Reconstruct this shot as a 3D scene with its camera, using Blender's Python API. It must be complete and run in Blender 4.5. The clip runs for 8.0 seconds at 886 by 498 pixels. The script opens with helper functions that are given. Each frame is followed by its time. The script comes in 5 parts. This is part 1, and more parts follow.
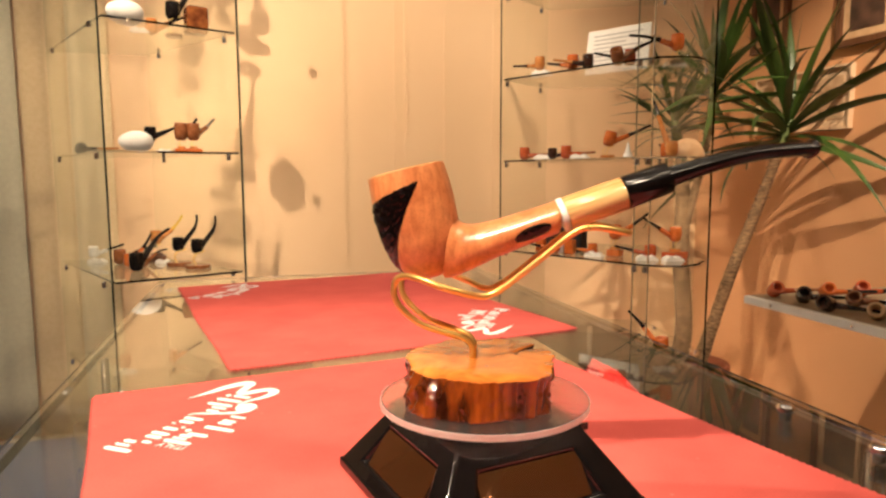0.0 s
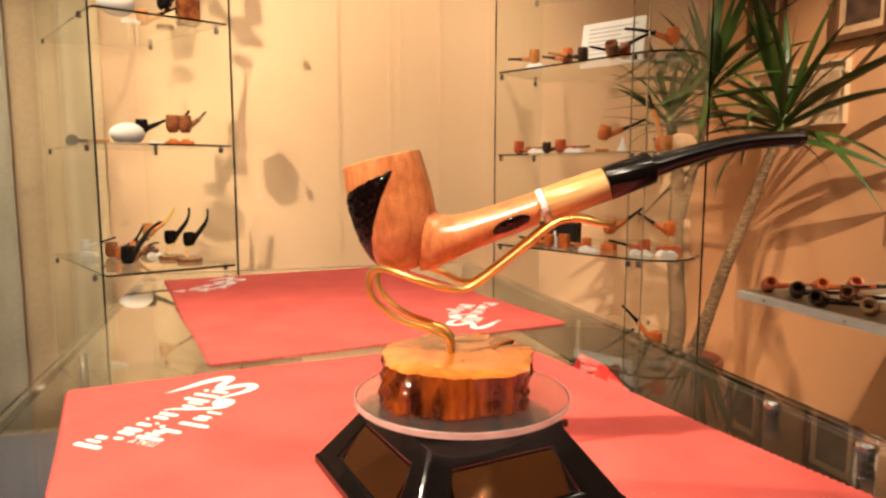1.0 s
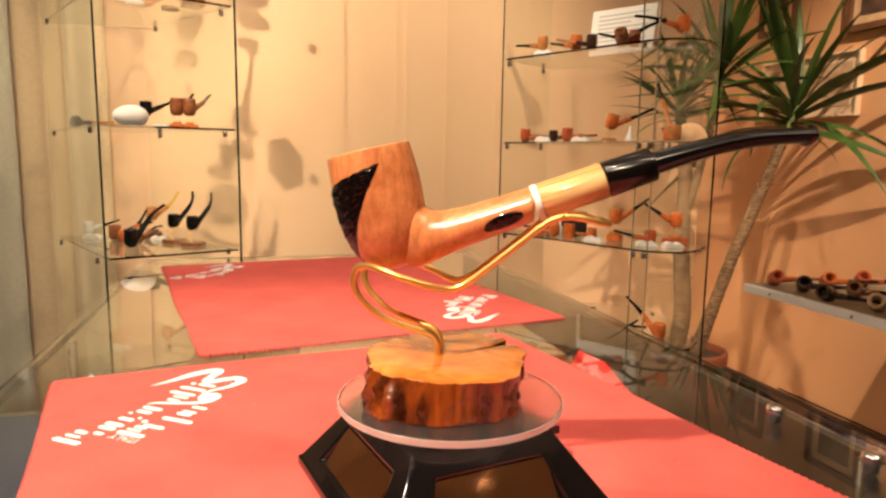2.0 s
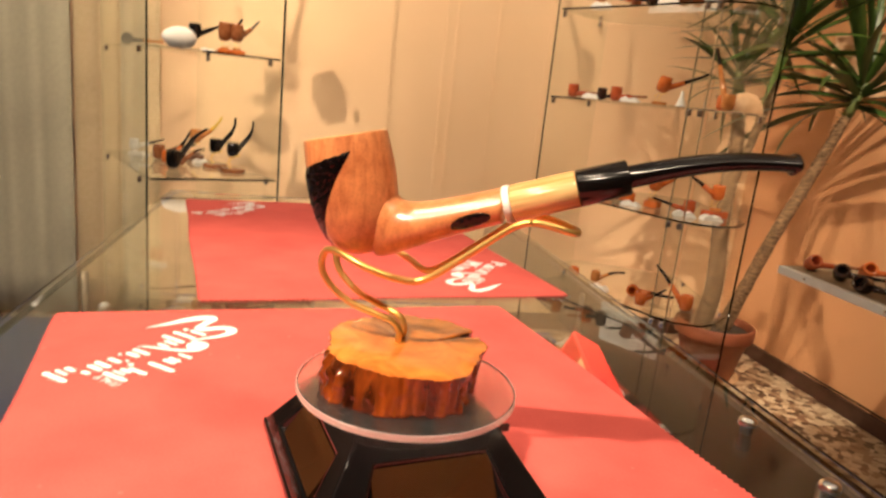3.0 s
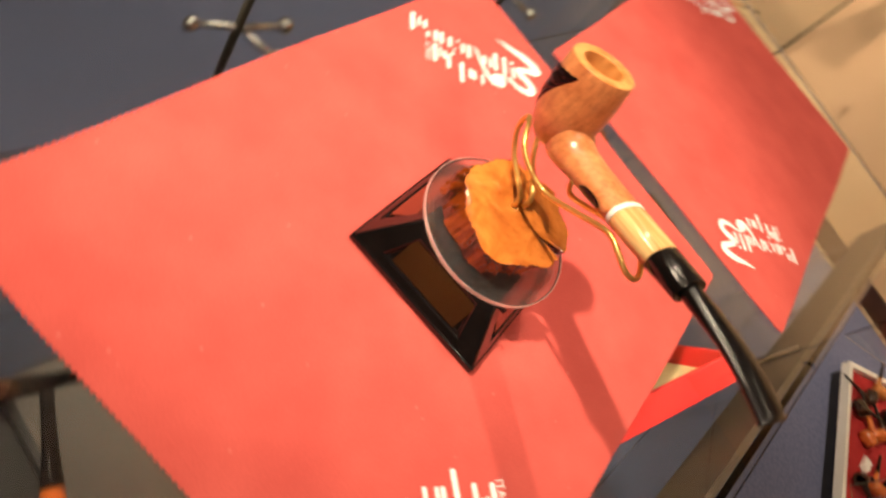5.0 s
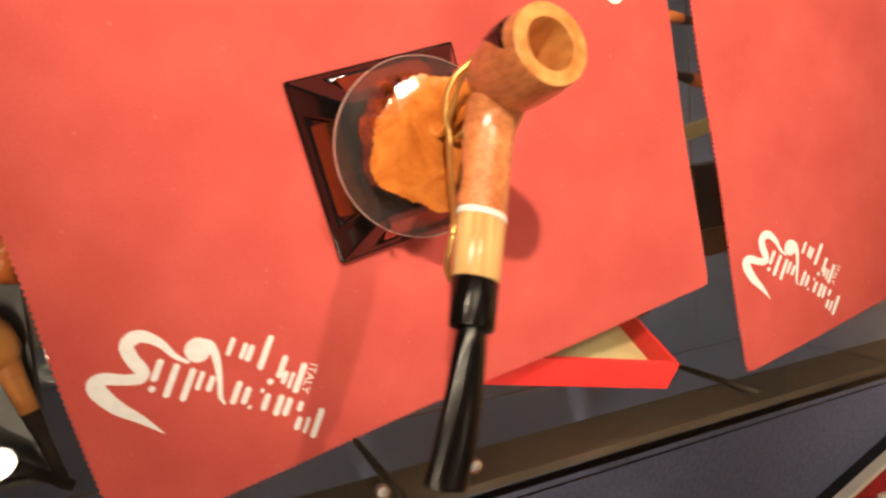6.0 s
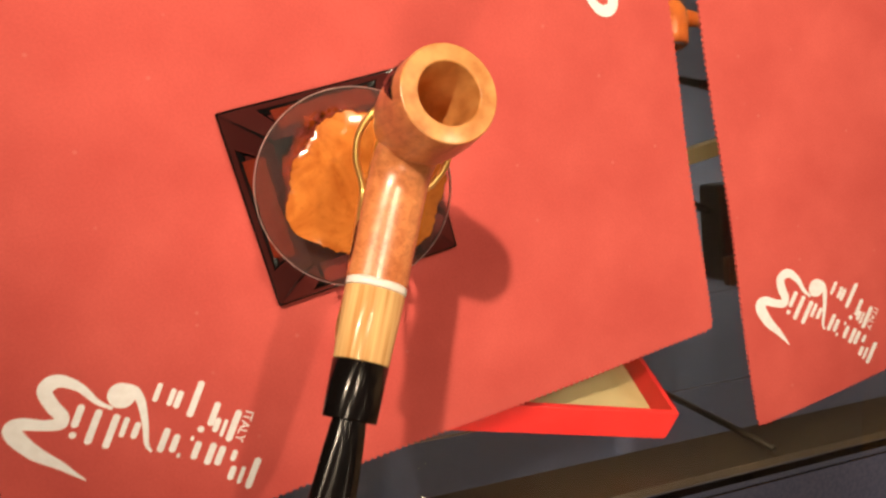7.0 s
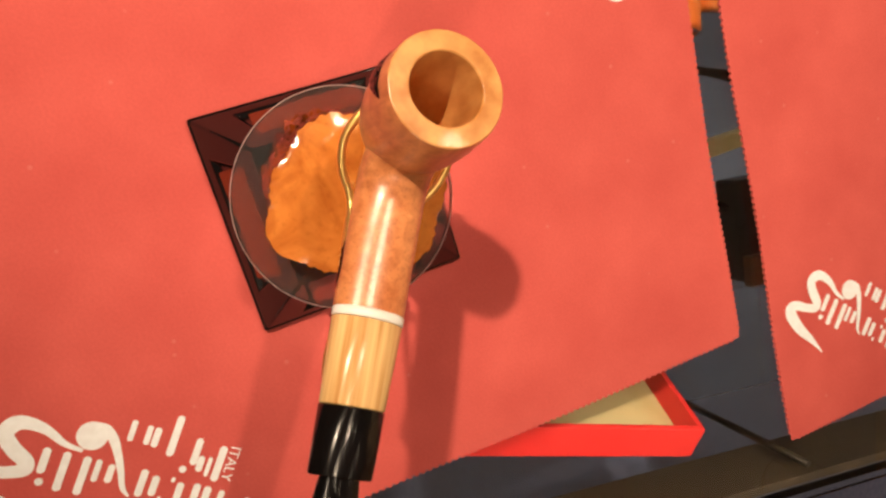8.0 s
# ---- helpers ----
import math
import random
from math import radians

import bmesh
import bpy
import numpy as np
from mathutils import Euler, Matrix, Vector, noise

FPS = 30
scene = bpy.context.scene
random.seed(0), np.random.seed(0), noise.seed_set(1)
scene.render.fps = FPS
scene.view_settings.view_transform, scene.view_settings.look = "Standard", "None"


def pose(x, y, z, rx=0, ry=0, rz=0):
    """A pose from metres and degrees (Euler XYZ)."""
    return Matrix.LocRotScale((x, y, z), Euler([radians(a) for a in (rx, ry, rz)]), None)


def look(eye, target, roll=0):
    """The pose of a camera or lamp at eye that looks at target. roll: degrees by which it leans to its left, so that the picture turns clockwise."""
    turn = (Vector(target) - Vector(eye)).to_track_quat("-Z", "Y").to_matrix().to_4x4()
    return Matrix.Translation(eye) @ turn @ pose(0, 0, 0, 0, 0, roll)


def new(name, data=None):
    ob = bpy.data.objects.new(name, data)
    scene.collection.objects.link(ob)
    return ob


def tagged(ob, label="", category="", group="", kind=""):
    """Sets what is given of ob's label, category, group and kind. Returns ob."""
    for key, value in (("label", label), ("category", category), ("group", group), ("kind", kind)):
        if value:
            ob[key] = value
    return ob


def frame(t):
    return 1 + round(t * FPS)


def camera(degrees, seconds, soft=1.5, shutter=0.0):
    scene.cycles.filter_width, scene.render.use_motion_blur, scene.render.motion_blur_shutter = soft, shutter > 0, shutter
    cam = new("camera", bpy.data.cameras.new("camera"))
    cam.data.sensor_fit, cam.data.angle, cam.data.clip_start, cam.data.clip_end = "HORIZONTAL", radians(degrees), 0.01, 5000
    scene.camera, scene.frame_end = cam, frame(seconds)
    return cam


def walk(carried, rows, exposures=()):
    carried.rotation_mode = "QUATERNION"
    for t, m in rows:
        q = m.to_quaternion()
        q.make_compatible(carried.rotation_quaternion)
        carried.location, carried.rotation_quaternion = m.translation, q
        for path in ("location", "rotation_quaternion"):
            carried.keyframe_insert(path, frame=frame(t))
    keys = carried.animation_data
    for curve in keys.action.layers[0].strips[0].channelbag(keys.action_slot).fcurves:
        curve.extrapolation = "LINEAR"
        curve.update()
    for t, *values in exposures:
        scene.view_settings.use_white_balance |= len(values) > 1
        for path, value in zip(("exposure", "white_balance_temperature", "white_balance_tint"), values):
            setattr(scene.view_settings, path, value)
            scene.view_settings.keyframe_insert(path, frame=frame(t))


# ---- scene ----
cam = camera(67.77, 8.0, 2.5, 0.6)
PATH = [
    (0, (-0.1274, -0.2598, 0.1432), (0.6484, 1.5706, -0.0755), -0.19),
    (0.5, (-0.1226, -0.2576, 0.1422), (0.6564, 1.5703, -0.0857), -0.32),
    (1, (-0.1161, -0.2553, 0.1412), (0.6695, 1.5688, -0.0946), 0.02),
    (2.5, (-0.0916, -0.2431, 0.1509), (0.6343, 1.5886, -0.1920), 2.52),
    (3, (-0.0759, -0.2523, 0.1665), (0.5752, 1.5831, -0.2886), 5.88),
    (3.5, (-0.0694, -0.2618, 0.1791), (0.4567, 1.5599, -0.4573), 10.21),
    (3.8, (-0.0523, -0.2727, 0.2054), (0.3012, 1.5111, -0.6269), 16.63),
    (4, (-0.0406, -0.2780, 0.2211), (0.2378, 1.4533, -0.7408), 20.38),
    (4.2, (-0.0243, -0.2833, 0.2390), (0.1191, 1.4184, -0.8021), 24.47),
    (4.5, (-0.0081, -0.2886, 0.2620), (0.0122, 1.3373, -0.9026), 31.54),
    (4.7, (0.0023, -0.2889, 0.2779), (-0.0332, 1.2400, -1.0107), 38.15),
    (5.8, (0.0012, -0.1621, 0.3566), (0.2711, 0.6934, -1.4309), 93.03),
    (6, (-0.0012, -0.1323, 0.3679), (0.3411, 0.6242, -1.4516), 100.83),
    (6.5, (-0.0160, -0.0754, 0.3755), (0.3240, 0.5546, -1.4921), 107.85),
    (7, (-0.0150, -0.0520, 0.3575), (0.3362, 0.4973, -1.5332), 110.16),
    (7.5, (-0.0162, -0.0454, 0.3383), (0.3324, 0.5190, -1.5484), 108.34),
    (8, (-0.0159, -0.0404, 0.3247), (0.3378, 0.5001, -1.5681), 109.19),
]
walk(cam, [(t, look(eye, target, roll)) for t, eye, target, roll in PATH], exposures=[(0, -0.27), (4.7, -0.38), (6.0, -0.82), (8.0, -1.08)])

# ---- world and lamps ----
FLOOR_Z, CEILING_Z = -0.85, 1.75
world = bpy.data.worlds.new("world")
scene.world = world
world.use_nodes = True
world.node_tree.nodes["Background"].inputs[0].default_value = (1.0, 0.82, 0.62, 1)
world.node_tree.nodes["Background"].inputs[1].default_value = 0.15


def spot(name, at, to, watts, size=75, radius=0.035, color=(1.0, 0.79, 0.56)):
    d = bpy.data.lights.new(name, "SPOT")
    d.energy, d.color, d.spot_size, d.spot_blend, d.shadow_soft_size = watts, color, radians(size), 0.8, radius
    ob = new(name, d)
    ob.matrix_world = look(at, to)
    return ob


LAMPS = [
    ("ceiling_spot_light", (-1.03, -0.53, 1.70), (-0.13, 0.115, 0.0), 388, 22.5),
    ("ceiling_spot_light", (-0.75, 0.46, 1.70), (-0.40, 0.25, 0.0), 105, 112),
    ("ceiling_spot_light", (0.64, -0.68, 1.70), (-0.04, 0.12, 0.0), 46, 60),
    ("ceiling_spot_light", (0.38, -0.46, 1.70), (-0.04, 0.12, 0.0), 14, 60),
    # broad wash added to brighten the north wall, no known fixture
    ("ceiling_spot_light", (0.60, 0.95, 1.70), (0.62, 2.4, 0.60), 78, 84),
    ("ceiling_spot_light", (1.25, 0.30, 1.70), (2.165, 1.43, -0.08), 315, 48),
    ("ceiling_spot_light", (-0.71, 1.09, 1.70), (1.12, 2.37, -0.10), 235, 60),
    # fill added to lift the curtains, no known fixture
    ("ceiling_spot_light", (-0.95, 0.85, 1.70), (-1.05, 2.45, -0.80), 92, 90),
    ("ceiling_spot_light", (1.72, -2.20, 1.70), (1.10, 2.3, 0.45), 300, 25),
]
for name, at, to, watts, size in LAMPS:
    spot(name, at, to, watts, size, 0.014 if to[1] > 1 else 0.03)


# ---- materials ----
def material(name, base, rough=0.5, metal=0.0, vary=None, scale=30.0, bump=0.0, bump_scale=200.0, coat=0.0, spec=0.5, stretch=(1, 1, 1), detail=4.0, contrast=(0.35, 0.65), lean=0.0, turned=0.0):
    """A principled material whose colour wanders between base and vary, with a fine relief."""
    m = bpy.data.materials.new(name)
    m.use_nodes = True
    nt = m.node_tree
    b = nt.nodes["Principled BSDF"]
    b.inputs["Base Color"].default_value = (*base, 1)
    b.inputs["Roughness"].default_value = rough
    b.inputs["Metallic"].default_value = metal
    b.inputs["Coat Weight"].default_value = coat
    b.inputs["Specular IOR Level"].default_value = spec
    b.inputs["Coat Roughness"].default_value = 0.06
    tc = nt.nodes.new("ShaderNodeTexCoord")
    mp = nt.nodes.new("ShaderNodeMapping")
    mp.inputs["Scale"].default_value = stretch
    nt.links.new(tc.outputs["Object"], mp.inputs["Vector"])
    if lean:
        # the grain runs along an axis that rises by this angle
        ro = nt.nodes.new("ShaderNodeVectorRotate")
        ro.rotation_type = "Y_AXIS"
        ro.inputs["Angle"].default_value = lean
        nt.links.new(tc.outputs["Object"], ro.inputs["Vector"])
        nt.links.new(ro.outputs["Vector"], mp.inputs["Vector"])
    if turned:
        # polished on the lathe: fine rings draw the gloss out along the axis
        tg = nt.nodes.new("ShaderNodeTangent")
        tg.direction_type, tg.axis = "RADIAL", "X"
        nt.links.new(tg.outputs["Tangent"], b.inputs["Tangent"])
        b.inputs["Anisotropic"].default_value = turned
        b.inputs["Anisotropic Rotation"].default_value = 0.25
    if vary:
        n = nt.nodes.new("ShaderNodeTexNoise")
        n.inputs["Scale"].default_value, n.inputs["Detail"].default_value = scale, detail
        nt.links.new(mp.outputs["Vector"], n.inputs["Vector"])
        r = nt.nodes.new("ShaderNodeValToRGB")
        r.color_ramp.elements[0].position, r.color_ramp.elements[1].position = contrast
        r.color_ramp.elements[0].color, r.color_ramp.elements[1].color = (*base, 1), (*vary, 1)
        nt.links.new(n.outputs["Fac"], r.inputs["Fac"])
        nt.links.new(r.outputs["Color"], b.inputs["Base Color"])
    if bump:
        n2 = nt.nodes.new("ShaderNodeTexNoise")
        n2.inputs["Scale"].default_value, n2.inputs["Detail"].default_value = bump_scale, 3
        nt.links.new(mp.outputs["Vector"], n2.inputs["Vector"])
        bp = nt.nodes.new("ShaderNodeBump")
        bp.inputs["Strength"].default_value, bp.inputs["Distance"].default_value = bump, 0.002
        nt.links.new(n2.outputs["Fac"], bp.inputs["Height"])
        nt.links.new(bp.outputs["Normal"], b.inputs["Normal"])
    return m


def briar():
    """Polished briar: a warm ground, darker flame grain and many small eyes."""
    m = material("polished_briar", (0.54, 0.165, 0.055), 0.33, vary=(0.84, 0.345, 0.135), scale=75, coat=0.7, bump=0.02, detail=8, contrast=(0.26, 0.70))
    nt = m.node_tree
    b = nt.nodes["Principled BSDF"]
    nt.nodes["Noise Texture"].inputs["Distortion"].default_value = 0.9
    b.inputs["Coat Roughness"].default_value = 0.25
    ground = b.inputs["Base Color"].links[0].from_socket
    tc = nt.nodes.new("ShaderNodeTexCoord")
    v = nt.nodes.new("ShaderNodeTexVoronoi")
    v.inputs["Scale"].default_value = 700
    nt.links.new(tc.outputs["Object"], v.inputs["Vector"])
    r = nt.nodes.new("ShaderNodeValToRGB")
    r.color_ramp.elements[0].position, r.color_ramp.elements[1].position = 0.10, 0.42
    r.color_ramp.elements[0].color, r.color_ramp.elements[1].color = (0.62, 0.5, 0.42, 1), (1, 1, 1, 1)
    nt.links.new(v.outputs["Distance"], r.inputs["Fac"])
    mix = nt.nodes.new("ShaderNodeMix")
    mix.data_type, mix.blend_type = "RGBA", "MULTIPLY"
    mix.inputs["Factor"].default_value = 0.42
    nt.links.new(ground, mix.inputs[6])
    nt.links.new(r.outputs["Color"], mix.inputs[7])
    st = nt.nodes.new("ShaderNodeMapping")
    st.inputs["Scale"].default_value = (1.0, 1.0, 0.22)
    st.inputs["Rotation"].default_value = (0.3, 0.25, 0.0)
    nt.links.new(tc.outputs["Object"], st.inputs["Vector"])
    fl = nt.nodes.new("ShaderNodeTexNoise")
    fl.inputs["Scale"].default_value, fl.inputs["Detail"].default_value, fl.inputs["Distortion"].default_value = 320, 4, 0.6
    nt.links.new(st.outputs["Vector"], fl.inputs["Vector"])
    fr = nt.nodes.new("ShaderNodeValToRGB")
    fr.color_ramp.elements[0].position, fr.color_ramp.elements[1].position = 0.36, 0.60
    fr.color_ramp.elements[0].color, fr.color_ramp.elements[1].color = (0.62, 0.46, 0.36, 1), (1.05, 1.05, 1.05, 1)
    nt.links.new(fl.outputs["Fac"], fr.inputs["Fac"])
    flame = nt.nodes.new("ShaderNodeMix")
    flame.data_type, flame.blend_type = "RGBA", "MULTIPLY"
    flame.inputs["Factor"].default_value = 0.50
    nt.links.new(mix.outputs[2], flame.inputs[6])
    nt.links.new(fr.outputs["Color"], flame.inputs[7])
    nt.links.new(flame.outputs[2], b.inputs["Base Color"])
    return m


def glass(name, tint, rough=0.0, ior=1.5):
    m = bpy.data.materials.new(name)
    m.use_nodes = True
    b = m.node_tree.nodes["Principled BSDF"]
    b.inputs["Base Color"].default_value = (*tint, 1)
    b.inputs["Roughness"].default_value = rough
    b.inputs["Transmission Weight"].default_value = 1.0
    b.inputs["IOR"].default_value = ior
    return m


PAINT = material("wall_paint", (0.76, 0.51, 0.295), 0.7, vary=(0.80, 0.55, 0.33), scale=1.5, bump=0.08, bump_scale=60)
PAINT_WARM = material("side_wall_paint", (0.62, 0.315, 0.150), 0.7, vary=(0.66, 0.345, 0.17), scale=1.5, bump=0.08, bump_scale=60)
CEILING = material("ceiling_paint", (0.42, 0.42, 0.45), 0.8, vary=(0.38, 0.38, 0.41), scale=2)
CARPET = material("carpet", (0.125, 0.150, 0.275), 0.95, vary=(0.165, 0.190, 0.33), scale=90, bump=0.5, bump_scale=300)
SKIRT = material("dark_skirting", (0.05, 0.02, 0.012), 0.4, vary=(0.07, 0.03, 0.02), scale=20)


def felt():
    """Red felt: soft blotches, fine fibres, a few pale lint specks and faint waves in the cloth."""
    m = material("red_felt", (0.545, 0.088, 0.077), 0.95, vary=(0.64, 0.116, 0.100), scale=20, spec=0.12, detail=6, contrast=(0.3, 0.7))
    nt = m.node_tree
    b = nt.nodes["Principled BSDF"]
    ground = b.inputs["Base Color"].links[0].from_socket
    tc = nt.nodes.new("ShaderNodeTexCoord")
    fib = nt.nodes.new("ShaderNodeTexNoise")
    fib.inputs["Scale"].default_value, fib.inputs["Detail"].default_value = 700, 4
    nt.links.new(tc.outputs["Object"], fib.inputs["Vector"])
    fr = nt.nodes.new("ShaderNodeValToRGB")
    fr.color_ramp.elements[0].color, fr.color_ramp.elements[1].color = (0.95, 0.94, 0.94, 1), (1.03, 1.04, 1.04, 1)
    fr.color_ramp.elements[0].position, fr.color_ramp.elements[1].position = 0.3, 0.7
    nt.links.new(fib.outputs["Fac"], fr.inputs["Fac"])
    mul = nt.nodes.new("ShaderNodeMix")
    mul.data_type, mul.blend_type = "RGBA", "MULTIPLY"
    mul.inputs["Factor"].default_value = 1.0
    nt.links.new(ground, mul.inputs[6])
    nt.links.new(fr.outputs["Color"], mul.inputs[7])
    vo = nt.nodes.new("ShaderNodeTexVoronoi")
    vo.inputs["Scale"].default_value, vo.inputs["Randomness"].default_value = 55, 1.0
    nt.links.new(tc.outputs["Object"], vo.inputs["Vector"])
    lint = nt.nodes.new("ShaderNodeValToRGB")
    lint.color_ramp.elements[0].position, lint.color_ramp.elements[1].position = 0.030, 0.075
    lint.color_ramp.elements[0].color, lint.color_ramp.elements[1].color = (0.25, 0.25, 0.25, 1), (0, 0, 0, 1)
    nt.links.new(vo.outputs["Distance"], lint.inputs["Fac"])
    mix = nt.nodes.new("ShaderNodeMix")
    mix.data_type = "RGBA"
    nt.links.new(lint.outputs["Color"], mix.inputs["Factor"])
    nt.links.new(mul.outputs[2], mix.inputs[6])
    mix.inputs[7].default_value = (0.70, 0.30, 0.26, 1)
    nt.links.new(mix.outputs[2], b.inputs["Base Color"])
    wave = nt.nodes.new("ShaderNodeTexNoise")
    wave.inputs["Scale"].default_value, wave.inputs["Detail"].default_value = 14, 2
    nt.links.new(tc.outputs["Object"], wave.inputs["Vector"])
    b1 = nt.nodes.new("ShaderNodeBump")
    b1.inputs["Strength"].default_value, b1.inputs["Distance"].default_value = 0.25, 0.010
    nt.links.new(wave.outputs["Fac"], b1.inputs["Height"])
    b2 = nt.nodes.new("ShaderNodeBump")
    b2.inputs["Strength"].default_value, b2.inputs["Distance"].default_value = 0.12, 0.001
    nt.links.new(fib.outputs["Fac"], b2.inputs["Height"])
    nt.links.new(b1.outputs["Normal"], b2.inputs["Normal"])
    nt.links.new(b2.outputs["Normal"], b.inputs["Normal"])
    b.inputs["Sheen Weight"].default_value = 0.04
    b.inputs["Sheen Tint"].default_value = (1, 0.7, 0.65, 1)
    return m


FELT = felt()
PRINT = material("white_print", (0.93, 0.94, 0.97), 0.55, vary=(0.86, 0.86, 0.88), scale=260)
PLASTIC = material("black_plastic", (0.004, 0.0034, 0.0036), 0.07, vary=(0.007, 0.0055, 0.0055), scale=60, spec=0.5, bump=0.05, bump_scale=90)
SOLAR = material("solar_cell", (0.18, 0.072, 0.026), 0.06, 0.85, vary=(0.22, 0.09, 0.034), scale=30, coat=0.5)
BRASS = material("brass_wire", (0.95, 0.68, 0.24), 0.38, 0.9, vary=(0.88, 0.58, 0.16), scale=80)
CHROME = material("chrome", (0.80, 0.79, 0.78), 0.20, 1.0, vary=(0.70, 0.69, 0.68), scale=60)
EBONITE = material("black_ebonite", (0.007, 0.006, 0.006), 0.1, vary=(0.012, 0.009, 0.008), scale=40)
STEMBLACK = material("turned_ebonite", (0.004, 0.0035, 0.0035), 0.20, vary=(0.007, 0.005, 0.005), scale=40, turned=0.92)
CARVED = material("carved_black", (0.003, 0.002, 0.002), 0.06, vary=(0.006, 0.003, 0.003), scale=300, bump=0.15, bump_scale=240, coat=0.3, spec=0.3)
BRIAR = briar()
RAW_BRIAR = material("pale_raw_briar", (0.50, 0.185, 0.045), 0.3, vary=(0.76, 0.37, 0.12), scale=120, coat=0.3, detail=8, contrast=(0.34, 0.64), stretch=(1, 1, 0.4))
OLIVE = material("pale_olive_wood", (0.86, 0.56, 0.25), 0.26, vary=(0.56, 0.25, 0.07), scale=300, coat=0.12, stretch=(0.05, 1, 1), detail=3, contrast=(0.42, 0.74), lean=0.35, turned=0.85)
IVORY = material("white_ring", (0.85, 0.82, 0.78), 0.3)


def burl():
    """Varnished burl: swirling orange figure with darker clouds and small dark eyes."""
    m = material("varnished_burl", (0.42, 0.105, 0.015), 0.15, vary=(0.70, 0.23, 0.042), scale=48, coat=0.8, detail=7, bump=0.08, bump_scale=110, contrast=(0.30, 0.68))
    nt = m.node_tree
    b = nt.nodes["Principled BSDF"]
    nt.nodes["Noise Texture"].inputs["Distortion"].default_value = 1.6
    ground = b.inputs["Base Color"].links[0].from_socket
    tc = nt.nodes.new("ShaderNodeTexCoord")
    v = nt.nodes.new("ShaderNodeTexNoise")
    v.inputs["Scale"].default_value, v.inputs["Detail"].default_value = 330, 3
    nt.links.new(tc.outputs["Object"], v.inputs["Vector"])
    r = nt.nodes.new("ShaderNodeValToRGB")
    r.color_ramp.elements[0].position, r.color_ramp.elements[1].position = 0.30, 0.46
    r.color_ramp.elements[0].color, r.color_ramp.elements[1].color = (0.42, 0.30, 0.22, 1), (1, 1, 1, 1)
    nt.links.new(v.outputs["Fac"], r.inputs["Fac"])
    mix = nt.nodes.new("ShaderNodeMix")
    mix.data_type, mix.blend_type = "RGBA", "MULTIPLY"
    mix.inputs["Factor"].default_value = 0.22
    nt.links.new(ground, mix.inputs[6])
    nt.links.new(r.outputs["Color"], mix.inputs[7])
    nt.links.new(mix.outputs[2], b.inputs["Base Color"])
    return m


SLAB = burl()
SLAB.node_tree.nodes["Principled BSDF"].inputs["Coat Roughness"].default_value = 0.12
BARK = material("varnished_bark", (0.026, 0.005, 0.002), 0.08, vary=(0.29, 0.056, 0.008), scale=95, coat=1.0, bump=0.15, bump_scale=160, detail=5, stretch=(1, 1, 0.18), contrast=(0.36, 0.66))
ACRYLIC = glass("clear_acrylic", (0.99, 0.985, 0.98), 0.0, 1.49)
nt = ACRYLIC.node_tree
scuff = nt.nodes.new("ShaderNodeTexNoise")
scuff.inputs["Scale"].default_value, scuff.inputs["Detail"].default_value = 40, 6
scuff_bump = nt.nodes.new("ShaderNodeBump")
scuff_bump.inputs["Strength"].default_value, scuff_bump.inputs["Distance"].default_value = 0.10, 0.002
nt.links.new(scuff.outputs["Fac"], scuff_bump.inputs["Height"])
nt.links.new(scuff_bump.outputs["Normal"], nt.nodes["Principled BSDF"].inputs["Normal"])
ACRYLIC.node_tree.nodes["Principled BSDF"].inputs["Transmission Weight"].default_value = 0.99
# pale pink base stands for light scattered in the clear plate's frosted edge
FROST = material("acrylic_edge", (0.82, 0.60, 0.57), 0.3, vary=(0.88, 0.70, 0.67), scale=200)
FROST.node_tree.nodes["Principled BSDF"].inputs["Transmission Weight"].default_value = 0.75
TOPGLASS = glass("thick_glass", (0.94, 0.97, 0.95), 0.0, 1.5)
PANE = glass("float_glass", (0.95, 0.975, 0.955), 0.0, 1.22)
GLASSEDGE = material("glass_edge", (0.10, 0.115, 0.075), 0.15, vary=(0.14, 0.15, 0.10), scale=30)

TERRACOTTA = material("terracotta", (0.17, 0.042, 0.015), 0.6, vary=(0.24, 0.066, 0.025), scale=12, bump=0.2, bump_scale=120)
SOIL = material("soil", (0.03, 0.02, 0.012), 1.0, vary=(0.06, 0.04, 0.025), scale=120, bump=0.8, bump_scale=200)
LEAF = material("yucca_leaf", (0.020, 0.046, 0.007), 0.35, vary=(0.052, 0.095, 0.015), scale=25, stretch=(0.2, 1, 1))
LEAFBASE = material("leaf_base", (0.085, 0.125, 0.030), 0.5, vary=(0.16, 0.19, 0.06), scale=40)
TRUNK = material("yucca_bark", (0.095, 0.050, 0.022), 0.9, vary=(0.30, 0.175, 0.085), scale=50, bump=0.9, bump_scale=90, stretch=(1, 1, 3))
LINEN = material("beige_curtain", (0.70, 0.56, 0.39), 0.9, vary=(0.74, 0.60, 0.43), scale=60, bump=0.2, bump_scale=900)
SAGE = material("sage_curtain", (0.62, 0.57, 0.42), 0.9, vary=(0.66, 0.61, 0.45), scale=60, bump=0.2, bump_scale=900)
CREAM = material("cream_curtain", (0.72, 0.55, 0.32), 0.9, vary=(0.76, 0.59, 0.36), scale=60, bump=0.2, bump_scale=900)
WALNUT = material("dark_walnut", (0.09, 0.035, 0.015), 0.35, vary=(0.16, 0.065, 0.03), scale=12, stretch=(8, 8, 0.6))
BRONZE = material("bronze_rail", (0.030, 0.020, 0.012), 0.5, 0.1, vary=(0.042, 0.028, 0.017), scale=20)
IRON = material("dark_metal", (0.03, 0.025, 0.02), 0.35, 0.8, vary=(0.05, 0.04, 0.03), scale=40)
